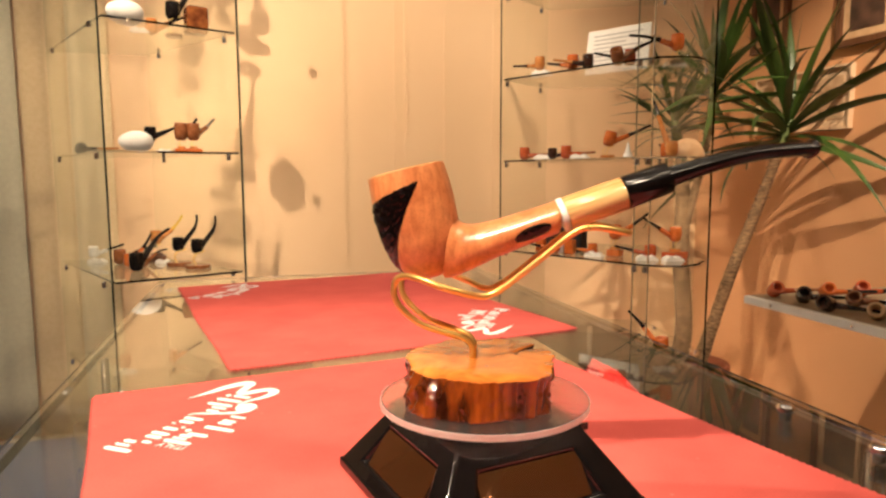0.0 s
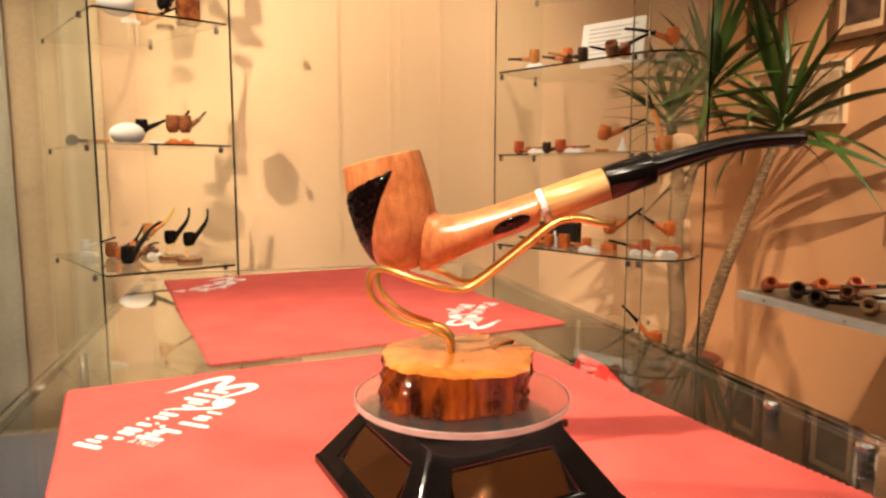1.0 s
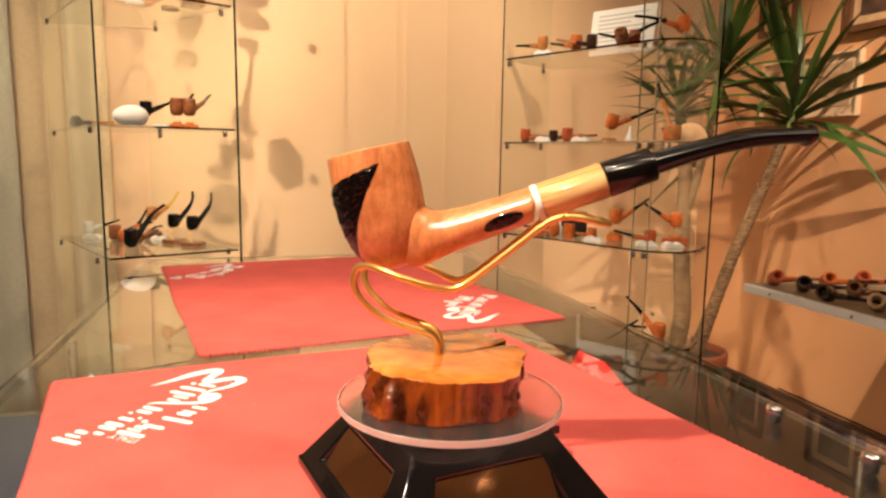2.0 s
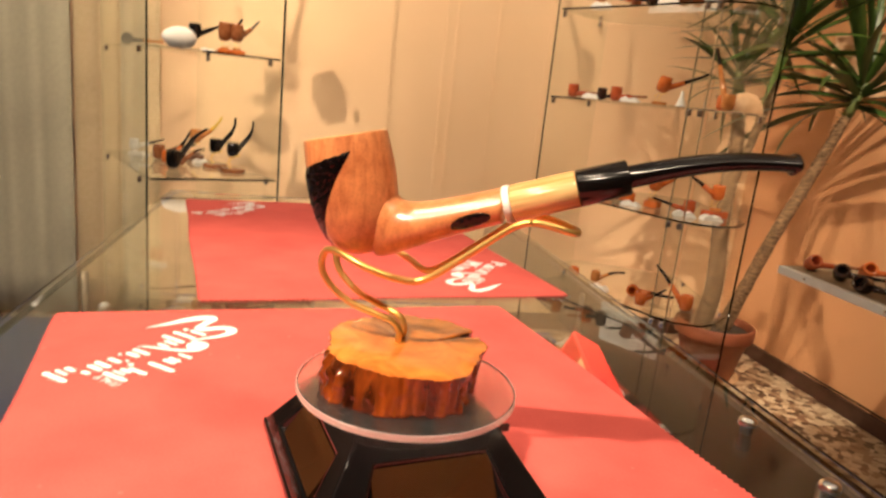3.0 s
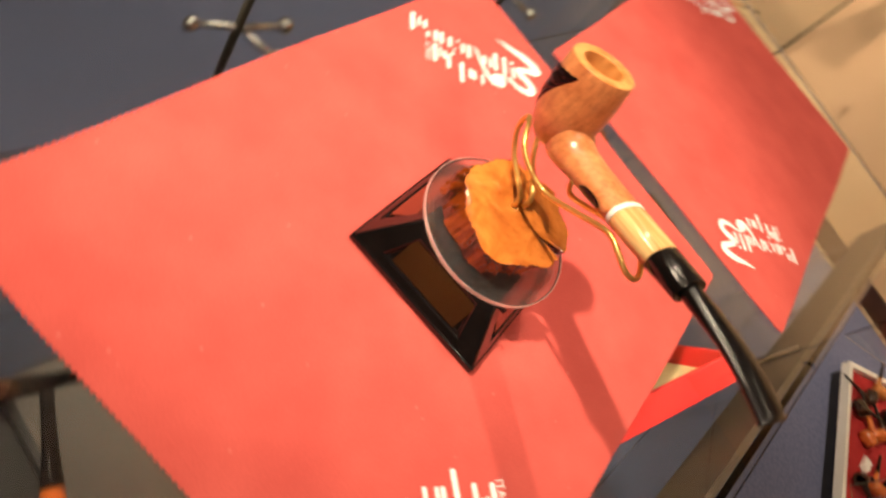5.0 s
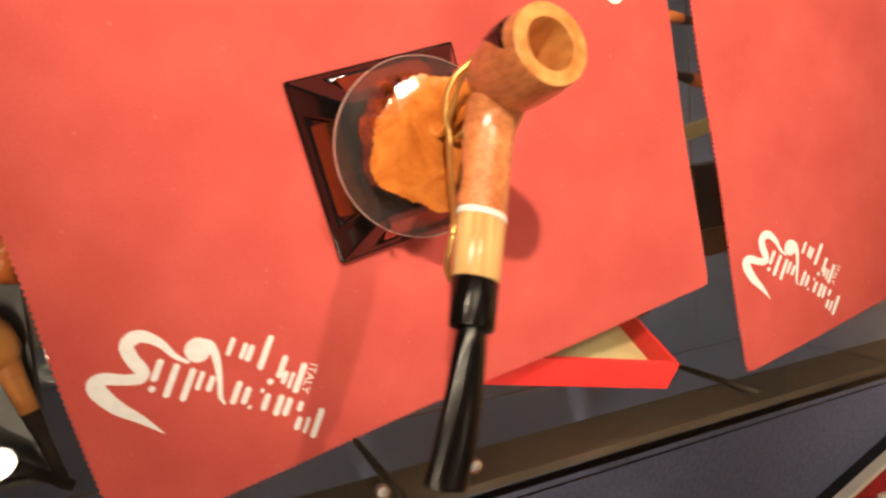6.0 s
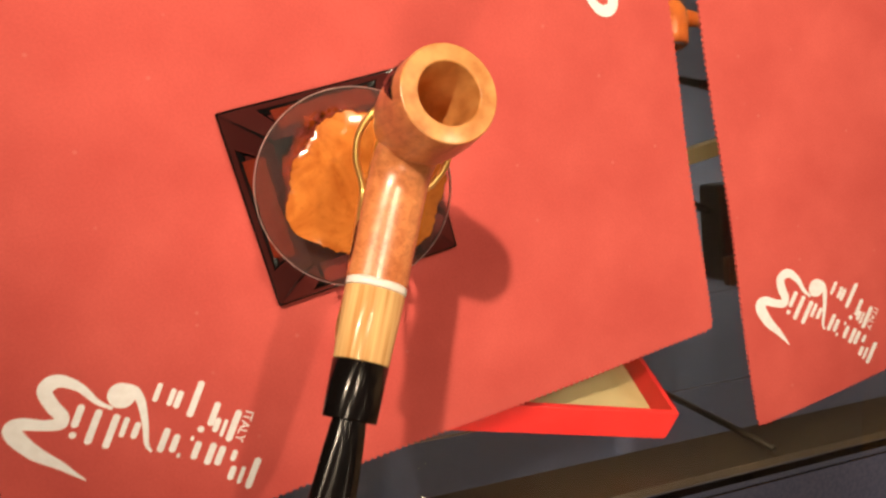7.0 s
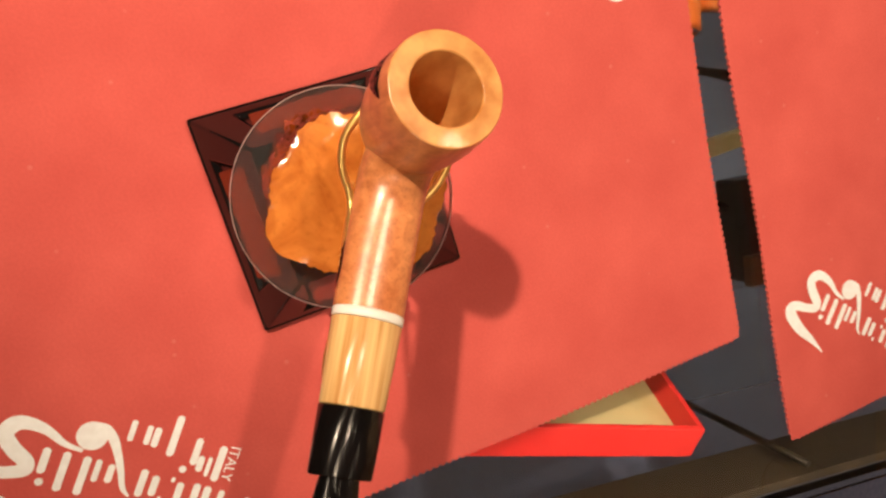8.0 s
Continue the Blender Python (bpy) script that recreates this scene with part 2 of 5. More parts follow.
REDCARD = material("red_card", (0.62, 0.018, 0.018), 0.5, vary=(0.67, 0.026, 0.024), scale=25)
GOLDCARD = material("gold_cloth", (0.52, 0.41, 0.20), 0.45, vary=(0.68, 0.55, 0.30), scale=20, bump=0.2, bump_scale=60)
WHITE = material("white_card", (0.80, 0.77, 0.72), 0.55, vary=(0.84, 0.82, 0.78), scale=15)
HONEY = material("honey_briar", (0.46, 0.16, 0.04), 0.22, vary=(0.58, 0.24, 0.07), scale=60, coat=0.6)
ORANGE = material("orange_briar", (0.50, 0.10, 0.018), 0.2, vary=(0.62, 0.16, 0.034), scale=60, coat=0.7)
REDWOOD = material("red_briar", (0.38, 0.06, 0.02), 0.2, vary=(0.50, 0.11, 0.035), scale=60, coat=0.6)
BRIARDARK = material("brown_briar", (0.20, 0.06, 0.02), 0.25, vary=(0.30, 0.11, 0.04), scale=60, coat=0.5)
BLACKWOOD = material("dark_briar", (0.025, 0.010, 0.007), 0.25, vary=(0.05, 0.02, 0.012), scale=80, coat=0.4)
TORTOISE = material("polished_brown", (0.10, 0.025, 0.010), 0.15, vary=(0.30, 0.10, 0.03), scale=30, coat=0.7)
YELLOW = material("amber_stem", (0.72, 0.48, 0.06), 0.2, vary=(0.62, 0.36, 0.04), scale=40)
TAN = material("pale_burl", (0.55, 0.33, 0.17), 0.6, vary=(0.64, 0.41, 0.23), scale=30, bump=0.2)
BLACKBOX = material("black_card", (0.012, 0.011, 0.011), 0.35, vary=(0.02, 0.018, 0.017), scale=30)
GREYINK = material("grey_ink", (0.45, 0.43, 0.42), 0.7)
TOPBOARD = material("shelf_board", (0.20, 0.15, 0.09), 0.4, vary=(0.25, 0.19, 0.12), scale=20)
ARTPRINT = material("dark_print", (0.03, 0.016, 0.012), 0.3, vary=(0.12, 0.06, 0.04), scale=14)

OLDPRINT = material("faded_print", (0.42, 0.24, 0.13), 0.6, vary=(0.60, 0.40, 0.24), scale=18, detail=6)
PALEPAPER = material("yellowed_paper", (0.66, 0.45, 0.28), 0.7, vary=(0.70, 0.49, 0.31), scale=10)

# surface of the unseen walls, dark to hold down bounced light
UNSEEN_WALL = material("dark_unseen_wall", (0.16, 0.085, 0.04), 0.5, vary=(0.22, 0.12, 0.06), scale=10, stretch=(6, 6, 0.5))

TRAYFELT = material("deep_red_felt", (0.34, 0.026, 0.028), 0.95, vary=(0.42, 0.036, 0.036), scale=16, bump=0.2, bump_scale=500, spec=0.1)


def terrazzo():
    m = material("terrazzo", (0.4, 0.3, 0.2), 0.3, bump=0.03)
    nt = m.node_tree
    b = nt.nodes["Principled BSDF"]
    tc = nt.nodes.new("ShaderNodeTexCoord")
    v = nt.nodes.new("ShaderNodeTexVoronoi")
    v.inputs["Scale"].default_value = 42
    n = nt.nodes.new("ShaderNodeTexNoise")
    n.inputs["Scale"].default_value, n.inputs["Detail"].default_value = 9, 3
    ramp = nt.nodes.new("ShaderNodeValToRGB")
    cr = ramp.color_ramp
    cr.interpolation = "CONSTANT"
    for pos, col in ((0.0, (0.10, 0.055, 0.03)), (0.22, (0.30, 0.20, 0.12)), (0.45, (0.46, 0.35, 0.23)), (0.7, (0.58, 0.47, 0.33)), (0.9, (0.22, 0.12, 0.07))):
        e = cr.elements[0] if pos == 0 else cr.elements.new(pos)
        e.color = (*col, 1)
        e.position = pos
    cr.elements.remove(cr.elements[-1])
    sep = nt.nodes.new("ShaderNodeSeparateColor")
    nt.links.new(tc.outputs["Object"], v.inputs["Vector"])
    nt.links.new(v.outputs["Color"], sep.inputs["Color"])
    nt.links.new(sep.outputs[0], ramp.inputs["Fac"])
    nt.links.new(ramp.outputs["Color"], b.inputs["Base Color"])
    return m


TERRAZZO = terrazzo()
BULB = bpy.data.materials.new("lamp_bulb")
BULB.use_nodes = True
BULB.node_tree.nodes["Principled BSDF"].inputs["Emission Color"].default_value = (1.0, 0.82, 0.58, 1)
BULB.node_tree.nodes["Principled BSDF"].inputs["Emission Strength"].default_value = 110


# ---- builders ----
def part(name, bm, mat, parent=None, label="", smooth=False, bevel=0.0, soft=False):
    me = bpy.data.meshes.new(name)
    bm.normal_update()
    bm.to_mesh(me)
    bm.free()
    for m in (mat if isinstance(mat, (list, tuple)) else [mat]):
        me.materials.append(m)
    if smooth:
        for p in me.polygons:
            p.use_smooth = True
    ob = new(name, me)
    if parent:
        ob.parent = parent
    if label:
        ob["label"] = label
    if bevel:
        md = ob.modifiers.new("bevel", "BEVEL")
        md.width, md.segments, md.limit_method = bevel, 2, "ANGLE"
        if soft:
            md.segments, md.harden_normals = 4, True
            for p in me.polygons:
                p.use_smooth = True
    return ob


def thing(name, m=None, label="", category="", group="", kind=""):
    ob = new(name)
    ob.empty_display_size = 0.02
    if m is not None:
        ob.matrix_world = m
    return tagged(ob, label, category, group, kind)


def box_bm(x0, x1, y0, y1, z0, z1, bm=None):
    bm = bm or bmesh.new()
    m = Matrix.Translation(((x0 + x1) / 2, (y0 + y1) / 2, (z0 + z1) / 2)) @ Matrix.Diagonal((x1 - x0, y1 - y0, z1 - z0, 1))
    bmesh.ops.create_cube(bm, size=1, matrix=m)
    return bm


def prism_bm(pts, z0, z1, bm=None):
    """A plate with the outline pts, from z0 to z1."""
    bm = bm or bmesh.new()
    lo = [bm.verts.new((x, y, z0)) for x, y in pts]
    hi = [bm.verts.new((x, y, z1)) for x, y in pts]
    n = len(pts)
    bm.faces.new(hi)
    bm.faces.new(lo[::-1])
    for k in range(n):
        bm.faces.new((lo[k], lo[(k + 1) % n], hi[(k + 1) % n], hi[k]))
    return bm


def lathe_bm(profile, steps=48, bm=None, m=None, closed=False):
    """Turns (radius, height) round the z axis; closes ends whose radius is not 0."""
    bm = bm or bmesh.new()
    m = m or Matrix()
    rings = []
    for r, z in profile:
        if r < 1e-6:
            rings.append([bm.verts.new(m @ Vector((0, 0, z)))])
        else:
            rings.append([bm.verts.new(m @ Vector((r * math.cos(2 * math.pi * k / steps), r * math.sin(2 * math.pi * k / steps), z))) for k in range(steps)])
    for a, b in zip(rings, rings[1:]):
        for k in range(steps):
            q = (k + 1) % steps
            if len(a) == 1 and len(b) == 1:
                continue
            if len(a) == 1:
                bm.faces.new((a[0], b[q], b[k]))
            elif len(b) == 1:
                bm.faces.new((a[k], a[q], b[0]))
            else:
                bm.faces.new((a[k], a[q], b[q], b[k]))
    if closed:
        for k in range(steps):
            q = (k + 1) % steps
            bm.faces.new((rings[-1][k], rings[-1][q], rings[0][q], rings[0][k]))
        return bm
    if len(rings[0]) > 1:
        bm.faces.new(rings[0][::-1])
    if len(rings[-1]) > 1:
        bm.faces.new(rings[-1])
    return bm


def smooth_path(pts, per=8):
    """Points of a smooth curve through pts."""
    v = [Vector(p) for p in pts]
    v = [2 * v[0] - v[1]] + v + [2 * v[-1] - v[-2]]
    out = []
    for a, b, c, d in zip(v, v[1:], v[2:], v[3:]):
        for k in range(per):
            t = k / per
            out.append(0.5 * (2 * b + (c - a) * t + (2 * a - 5 * b + 4 * c - d) * t * t + (3 * b - a - 3 * c + d) * t ** 3))
    out.append(v[-2])
    return out


def tube_bm(pts, radii, steps=12, bm=None, flat=None):
    """A round bar along pts; flat gives a width factor and a thickness factor at each point."""
    bm = bm or bmesh.new()
    n = len(pts)
    if not isinstance(radii, (list, tuple)):
        radii = [radii] * n
    rings = []
    side = None
    for k, p in enumerate(pts):
        d = (pts[min(k + 1, n - 1)] - pts[max(k - 1, 0)]).normalized()
        if side is None:
            side = d.orthogonal().normalized() if abs(d.y) > 0.9 else Vector((0, 1, 0))
        side = (side - d * side.dot(d)).normalized()
        up = d.cross(side)
        w, h = flat[k] if flat else (1, 1)
        rings.append([bm.verts.new(p + side * (math.cos(2 * math.pi * q / steps) * radii[k] * w) + up * (math.sin(2 * math.pi * q / steps) * radii[k] * h)) for q in range(steps)])
    for a, b in zip(rings, rings[1:]):
        for q in range(steps):
            bm.faces.new((a[q], a[(q + 1) % steps], b[(q + 1) % steps], b[q]))
    bm.faces.new(rings[0][::-1])
    bm.faces.new(rings[-1])
    bmesh.ops.recalc_face_normals(bm, faces=bm.faces)
    return bm


# the room and the showcase stand turned by this much
ROOM = pose(0, 0, 0, 0, 0, -7.5)


# ---- the room ----
BACK, RIGHT, LEFT, FRONT = 2.50, 1.96, -2.4, -2.6


def structure(name, bm, mat, label, category):
    ob = part(name, bm, mat)
    ob.matrix_world = ROOM
    return tagged(ob, label, category, kind="structure")


structure("floor", box_bm(LEFT - 0.1, RIGHT + 0.1, FRONT - 0.1, BACK + 0.1, FLOOR_Z - 0.1, FLOOR_Z), TERRAZZO, "speckled brown and cream terrazzo floor", "floor")
carpet = structure("carpet", box_bm(-2.05, 1.06, FRONT + 0.05, BACK - 0.07, FLOOR_Z, FLOOR_Z + 0.008), CARPET, "dark blue grey short pile carpet", "carpet")
structure("wall_north", box_bm(LEFT - 0.1, RIGHT + 0.1, BACK, BACK + 0.1, FLOOR_Z, CEILING_Z), PAINT, "warm yellow painted wall with panel joints", "wall")
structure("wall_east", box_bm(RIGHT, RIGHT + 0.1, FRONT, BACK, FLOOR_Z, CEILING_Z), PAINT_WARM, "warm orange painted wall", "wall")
# west and south walls are out of view, darkened to weaken reflections in the glass
structure("wall_west", box_bm(LEFT - 0.1, LEFT, FRONT, BACK, FLOOR_Z, CEILING_Z), UNSEEN_WALL, "unseen wall kept dark to cut reflections and bounce", "wall")
structure("wall_south", box_bm(LEFT - 0.1, RIGHT + 0.1, FRONT - 0.1, FRONT, FLOOR_Z, CEILING_Z), UNSEEN_WALL, "unseen wall kept dark to cut reflections and bounce", "wall")
structure("ceiling", box_bm(LEFT - 0.1, RIGHT + 0.1, FRONT - 0.1, BACK + 0.1, CEILING_Z, CEILING_Z + 0.1), CEILING, "dull grey painted ceiling", "ceiling")
structure("baseboard_east", box_bm(RIGHT - 0.014, RIGHT, FRONT, BACK - 0.014, FLOOR_Z, FLOOR_Z + 0.062), SKIRT, "dark brown wooden baseboard", "baseboard")
structure("baseboard_north", box_bm(-0.6, RIGHT, BACK - 0.014, BACK, FLOOR_Z, FLOOR_Z + 0.075), SKIRT, "dark brown wooden baseboard", "baseboard")
for k, x in enumerate((0.473, 0.517, 0.69, 0.91)):
    structure("trim_%d" % (k + 1), box_bm(x - 0.008, x + 0.008, BACK - 0.003, BACK, FLOOR_Z + 0.08, CEILING_Z), PAINT, "yellow painted vertical cover strip on wall", "trim")


def curtain(x0, x1, y, mat, label, waves, depth, z0):
    """A hanging pleated curtain with a slightly wavy hem."""
    bm = bmesh.new()
    cols, rows = 90, 14
    grid = []
    for r in range(rows + 1):
        f = r / rows
        row = []
        for k in range(cols + 1):
            u = k / cols
            ph = u * waves * 2 * math.pi
            yy = y - depth * (0.5 + 0.5 * math.sin(ph + 0.5 * math.sin(3 * ph / waves + f))) * (0.75 + 0.25 * f)
            z = z0 + (CEILING_Z - 0.05 - z0) * f + (0.004 * math.sin(ph * 1.0 + 1) if r == 0 else 0)
            row.append(bm.verts.new((x0 + (x1 - x0) * u, yy, z)))
        grid.append(row)
    for a, b in zip(grid, grid[1:]):
        for k in range(cols):
            bm.faces.new((a[k], a[k + 1], b[k + 1], b[k]))
    ob = part("curtain", bm, mat, smooth=True)
    md = ob.modifiers.new("solid", "SOLIDIFY")
    md.thickness = 0.002
    ob.matrix_world = ROOM
    tagged(ob, label, "curtain")


curtain(-1.95, -1.27, BACK - 0.012, LINEN, "beige hanging curtain reaching the floor", 8, 0.009, FLOOR_Z + 0.012)
curtain(-1.26, -0.93, BACK - 0.012, SAGE, "grey green hanging curtain reaching the floor", 4, 0.006, FLOOR_Z + 0.012)
curtain(-0.92, -0.62, BACK - 0.012, CREAM, "yellow cream hanging curtain reaching the floor", 4, 0.005, FLOOR_Z + 0.012)

door = thing("cabinet", ROOM @ pose(-2.17, BACK - 0.012, FLOOR_Z), "dark brown wooden cabinet against wall", "cabinet")
part("body", box_bm(-0.19, 0.19, -0.30, 0, 0, 0.9), WALNUT, door, bevel=0.004)
part("door", box_bm(-0.17, 0.17, -0.318, -0.302, 0.05, 0.86), WALNUT, door, bevel=0.003)

# ---- the showcase ----
TX0, TX1, TY0, TY1 = -0.232, 0.24, -0.45, 0.715
INNER = -0.155
case = thing("glass_showcase", ROOM, "glass display counter with chrome fittings", "showcase")


def pane(name, bm, parent, label="", mat=PANE):
    ob = part(name, bm, mat, parent, label, bevel=0.0008)
    ob.visible_shadow = False
    return ob


pane("top_pane", box_bm(TX0, TX1, TY0, TY1, -0.0068, -0.0014), case, "clear glass top", TOPGLASS)
for x in (TX0 + 0.004, TX1 - 0.010):
    pane("side_pane", box_bm(x, x + 0.006, TY0, TY1 - 0.008, FLOOR_Z + 0.1, -0.0070), case)
pane("end_pane", box_bm(TX0 + 0.012, TX1 - 0.012, TY1 - 0.008, TY1 - 0.002, FLOOR_Z + 0.1, -0.0070), case)
for z in (INNER, -0.48):
    pane("inner_shelf", box_bm(TX0 + 0.012, TX1 - 0.012, TY0, TY1 - 0.012, z - 0.006, z), case)
part("plinth", box_bm(TX0 + 0.001, TX1 - 0.001, TY0, TY1 - 0.001, FLOOR_Z + 0.008, FLOOR_Z + 0.1), SKIRT, case)
part("side_rail", box_bm(TX1 - 0.0165, TX1 - 0.0105, TY0, TY1 - 0.012, -0.058, -0.0080), BRONZE, case, "bronze brown side rail")


def cap_bm(m=None):
    return lathe_bm([(0.0034, 0), (0.0034, 0.0045), (0.0048, 0.005), (0.0052, 0.0060), (0.0050, 0.0080), (0.0040, 0.0092), (0.002, 0.0097), (0, 0.0098)], 24, m=m)


for x, y in ((0.205, 0.037), (0.205, -0.025)):
    cap = part("screw_cap", cap_bm(), CHROME, case, "chrome screw cap", smooth=True)
    cap.location = (x, y, -0.0014)
for y in (-0.01, 0.30):
    for x, sx in ((-0.2255, 1), (0.224, -1)):
        if sx < 0:
            part("connector_post", tube_bm([Vector((x - 0.008, y, -0.0070)), Vector((x - 0.008, y, INNER))], 0.0028, 10), IRON, case, "dark metal post", smooth=True)
            continue
        bm = tube_bm([Vector((x, y - 0.03, -0.05)), Vector((x + sx * 0.008, y, -0.05)), Vector((x + sx * 0.012, y + 0.035, -0.05))], 0.0028, 10)
        tube_bm([Vector((x + sx * 0.006, y, -0.05)), Vector((x + sx * 0.035, y + 0.012, -0.05))], 0.0028, 10, bm)
        rod = part("connector_rod", bm, CHROME, case, smooth=True)
        for dx, dy in ((0, -0.032), (sx * 0.037, 0.013), (sx * 0.012, 0.037)):
            bm = bmesh.new()
            bmesh.ops.create_uvsphere(bm, u_segments=16, v_segments=10, radius=0.0062)
            ball = part("connector_ball", bm, CHROME, rod, "chrome ball", smooth=True)
            ball.location = (x + dx, y + dy, -0.05)
        part("connector_post", tube_bm([Vector((x + sx * 0.008, y, -0.0070)), Vector((x + sx * 0.008, y, INNER))], 0.0032, 10), IRON, case, "dark metal post", smooth=True)


# ---- red mats ----
def mark(parent, origin, angle, grow=1.0):
    """The white print of a mat: a swash with a ball, two rows of letter-sized bars and a small word."""
    base = pose(origin[0], origin[1], 0.0, 0, 0, angle) @ Matrix.Scale(grow, 4)

    def lay(name, bm):
        ob = part(name, bm, PRINT, parent)
        ob.matrix_world = base
        return ob

    def ribbon(pts, widths):
        path = smooth_path([(x, y, 0) for x, y in pts], 8)
        n = len(path)
        wide = [np.interp(k / (n - 1) * (len(widths) - 1), range(len(widths)), widths) for k in range(n)]
        bm = bmesh.new()
        rows = []
        for k, p in enumerate(path):
            d = (path[min(k + 1, n - 1)] - path[max(k - 1, 0)]).normalized()
            side = Vector((-d.y, d.x, 0)) * (wide[k] / 2)
            lift = Vector((0, 0, 0.0003 + 0.0003 * k / n))
            rows.append((bm.verts.new(p + side + lift), bm.verts.new(p + lift), bm.verts.new(p - side + lift)))
        for a, b in zip(rows, rows[1:]):
            bm.faces.new((a[1], a[0], b[0], b[1]))
            bm.faces.new((a[2], a[1], b[1], b[2]))
        for f in bm.faces:
            f.normal_update()
            if f.normal.z < 0:
                f.normal_flip()
        return bm

    lay("swash", ribbon([(0.0739, 0.0271), (0.0860, 0.0230), (0.0973, 0.0201), (0.1068, 0.0153), (0.1095, 0.0117), (0.1066, 0.0086), (0.0987, 0.0070), (0.0925, 0.0045), (0.0930, 0.0010), (0.0983, -0.0028), (0.1028, -0.0079), (0.1015, -0.0123), (0.0973, -0.0144), (0.0893, -0.0132), (0.0814, -0.0092), (0.0741, -0.0078)],
                        [0.0005, 0.0040, 0.0066, 0.0078, 0.0074, 0.0058, 0.0050, 0.0056, 0.0062, 0.0062, 0.0062, 0.0066, 0.0056, 0.0040, 0.0026, 0.0016]))
    lay("swash_stem", ribbon([(0.0720, -0.0192), (0.0680, -0.0182), (0.0640, -0.0145), (0.0605, -0.0085), (0.0576, -0.0024), (0.0548, 0.0045), (0.0515, 0.0075)], [0.0030, 0.0044, 0.0040, 0.0032, 0.0027, 0.0022, 0.0010]))
    dot = lay("swash_ball", lathe_bm([(0.0060, 0.0002), (0.0060, 0.0007)], 28))
    dot.matrix_world = base @ pose(0.0725, -0.0146, 0)

    def bar(x, w, y0, y1):
        c = min(w, y1 - y0) * 0.3
        lay("print_bar", prism_bm([(x - w / 2 + c, y0), (x + w / 2 - c, y0), (x + w / 2, y0 + c), (x + w / 2, y1 - c), (x + w / 2 - c, y1), (x - w / 2 + c, y1), (x - w / 2, y1 - c), (x - w / 2, y0 + c)], 0.0002, 0.0006))

    # two rows of letter-sized bars on a gently sinking foot line: place, width, lift, height, in millimetres
    for foot, row in ((lambda x: -1.2 - 0.085 * min(x, 45) - 0.030 * max(0, x - 45),
                       ((3.5, 3.2, 0, 16), (8.6, 2.0, 6.4, 8.6), (13.2, 2.9, 7.6, 7.0), (15.2, 2.6, 0, 5.4), (21.4, 3.1, 0, 9.8), (26.0, 3.1, 0, 11), (32.8, 3.0, 1.5, 9), (36.4, 1.6, 0.2, 2.2), (39.6, 1.6, 9.8, 2.2), (43.2, 3.0, 1.5, 9), (48.3, 3.0, 0, 12), (61.4, 2.8, 1.0, 8), (66.6, 2.4, 0.2, 9.6), (71.2, 3.1, 0, 16.6), (79.0, 3.1, 0, 16.8), (86.6, 3.1, 0, 11), (85.9, 3.0, 13, 3))),
                      (lambda x: -21.4 - 0.110 * (x - 17),
                       ((20.4, 3.2, 0, 16), (24.4, 1.8, 6.4, 8.6), (28.0, 2.8, 7.0, 7.0), (31.0, 3.0, 0, 12), (34.2, 3.0, 13.5, 3), (41.4, 3.1, -6.6, 18), (48.6, 2.8, 1.2, 8.6), (51.9, 2.4, 1.4, 8.4), (58.4, 2.4, 1.2, 9.2)))):
        for x, w, lift, h in row:
            bar(x / 1000, w / 1000, (foot(x) + lift) / 1000, (foot(x) + lift + h) / 1000)
    cu = bpy.data.curves.new("word", "FONT")
    cu.body, cu.size, cu.align_x, cu.extrude = "ITALY", 0.0052, "CENTER", 0.0001
    tmp = bpy.data.objects.new("word", cu)
    scene.collection.objects.link(tmp)
    me = bpy.data.meshes.new_from_object(tmp.evaluated_get(bpy.context.evaluated_depsgraph_get()))
    bpy.data.objects.remove(tmp)
    me.materials.append(PRINT)
    word = new("small_word", me)
    word.parent = parent
    across = max(v.co.x for v in me.vertices) - min(v.co.x for v in me.vertices)
    word.matrix_world = base @ pose(0.0176, -0.0148, 0.0004, 0, 0, 90) @ Matrix.Scale(0.0155 / across, 4)


def cloth(corners, label, marks):
    """A felt mat with a pinked edge; its top lies at z = 0."""
    pts = []
    for k in range(4):
        a, b = Vector(corners[k]), Vector(corners[(k + 1) % 4])
        d = b - a
        n = int(d.length / 0.0019) // 2 * 2
        out = Vector((d.y, -d.x)).normalized()
        for q in range(n):
            f = q / n
            wave = 0.0012 * math.sin(f * 9 + k)
            edge = 0.0017 if q % 2 else 0.0
            if q < 3 or q > n - 3:
                edge = 0.0
            pts.append(tuple(a + d * f + out * (edge + wave * math.sin(f * math.pi))))
    mat = thing("red_mat", Matrix(), label, "display mat", "red mats on the showcase")
    felt_sheet = part("felt", prism_bm(pts, -0.0012, 0.0), FELT, mat)
    for origin, angle, grow in marks:
        mark(felt_sheet, origin, angle, grow)


cloth([(-0.151, -0.209), (0.1705, -0.189), (0.1478, 0.2261), (-0.1749, 0.2195)], "red felt mat with white printed swash on showcase", [((-0.1529, 0.1079), 46, 1.11), ((0.1424, -0.0708), 236.8, 1.11)])
cloth([(-0.0861, 0.2452), (0.2292, 0.2556), (0.204, 0.672), (-0.1133, 0.661)], "red felt mat with white printed swash on showcase", [((-0.096, 0.56), 48, 1.0), ((0.2018, 0.3688), 233.3, 1.07)])

# ---- turntable ----
turntable = thing("solar_turntable", pose(0.0037, 0.0033, 0, 0, 0, 4.7), "black plastic solar turntable with clear round plate", "turntable")
B0, B1, H0, H1 = 0.0520, 0.0310, 0.0052, 0.0345


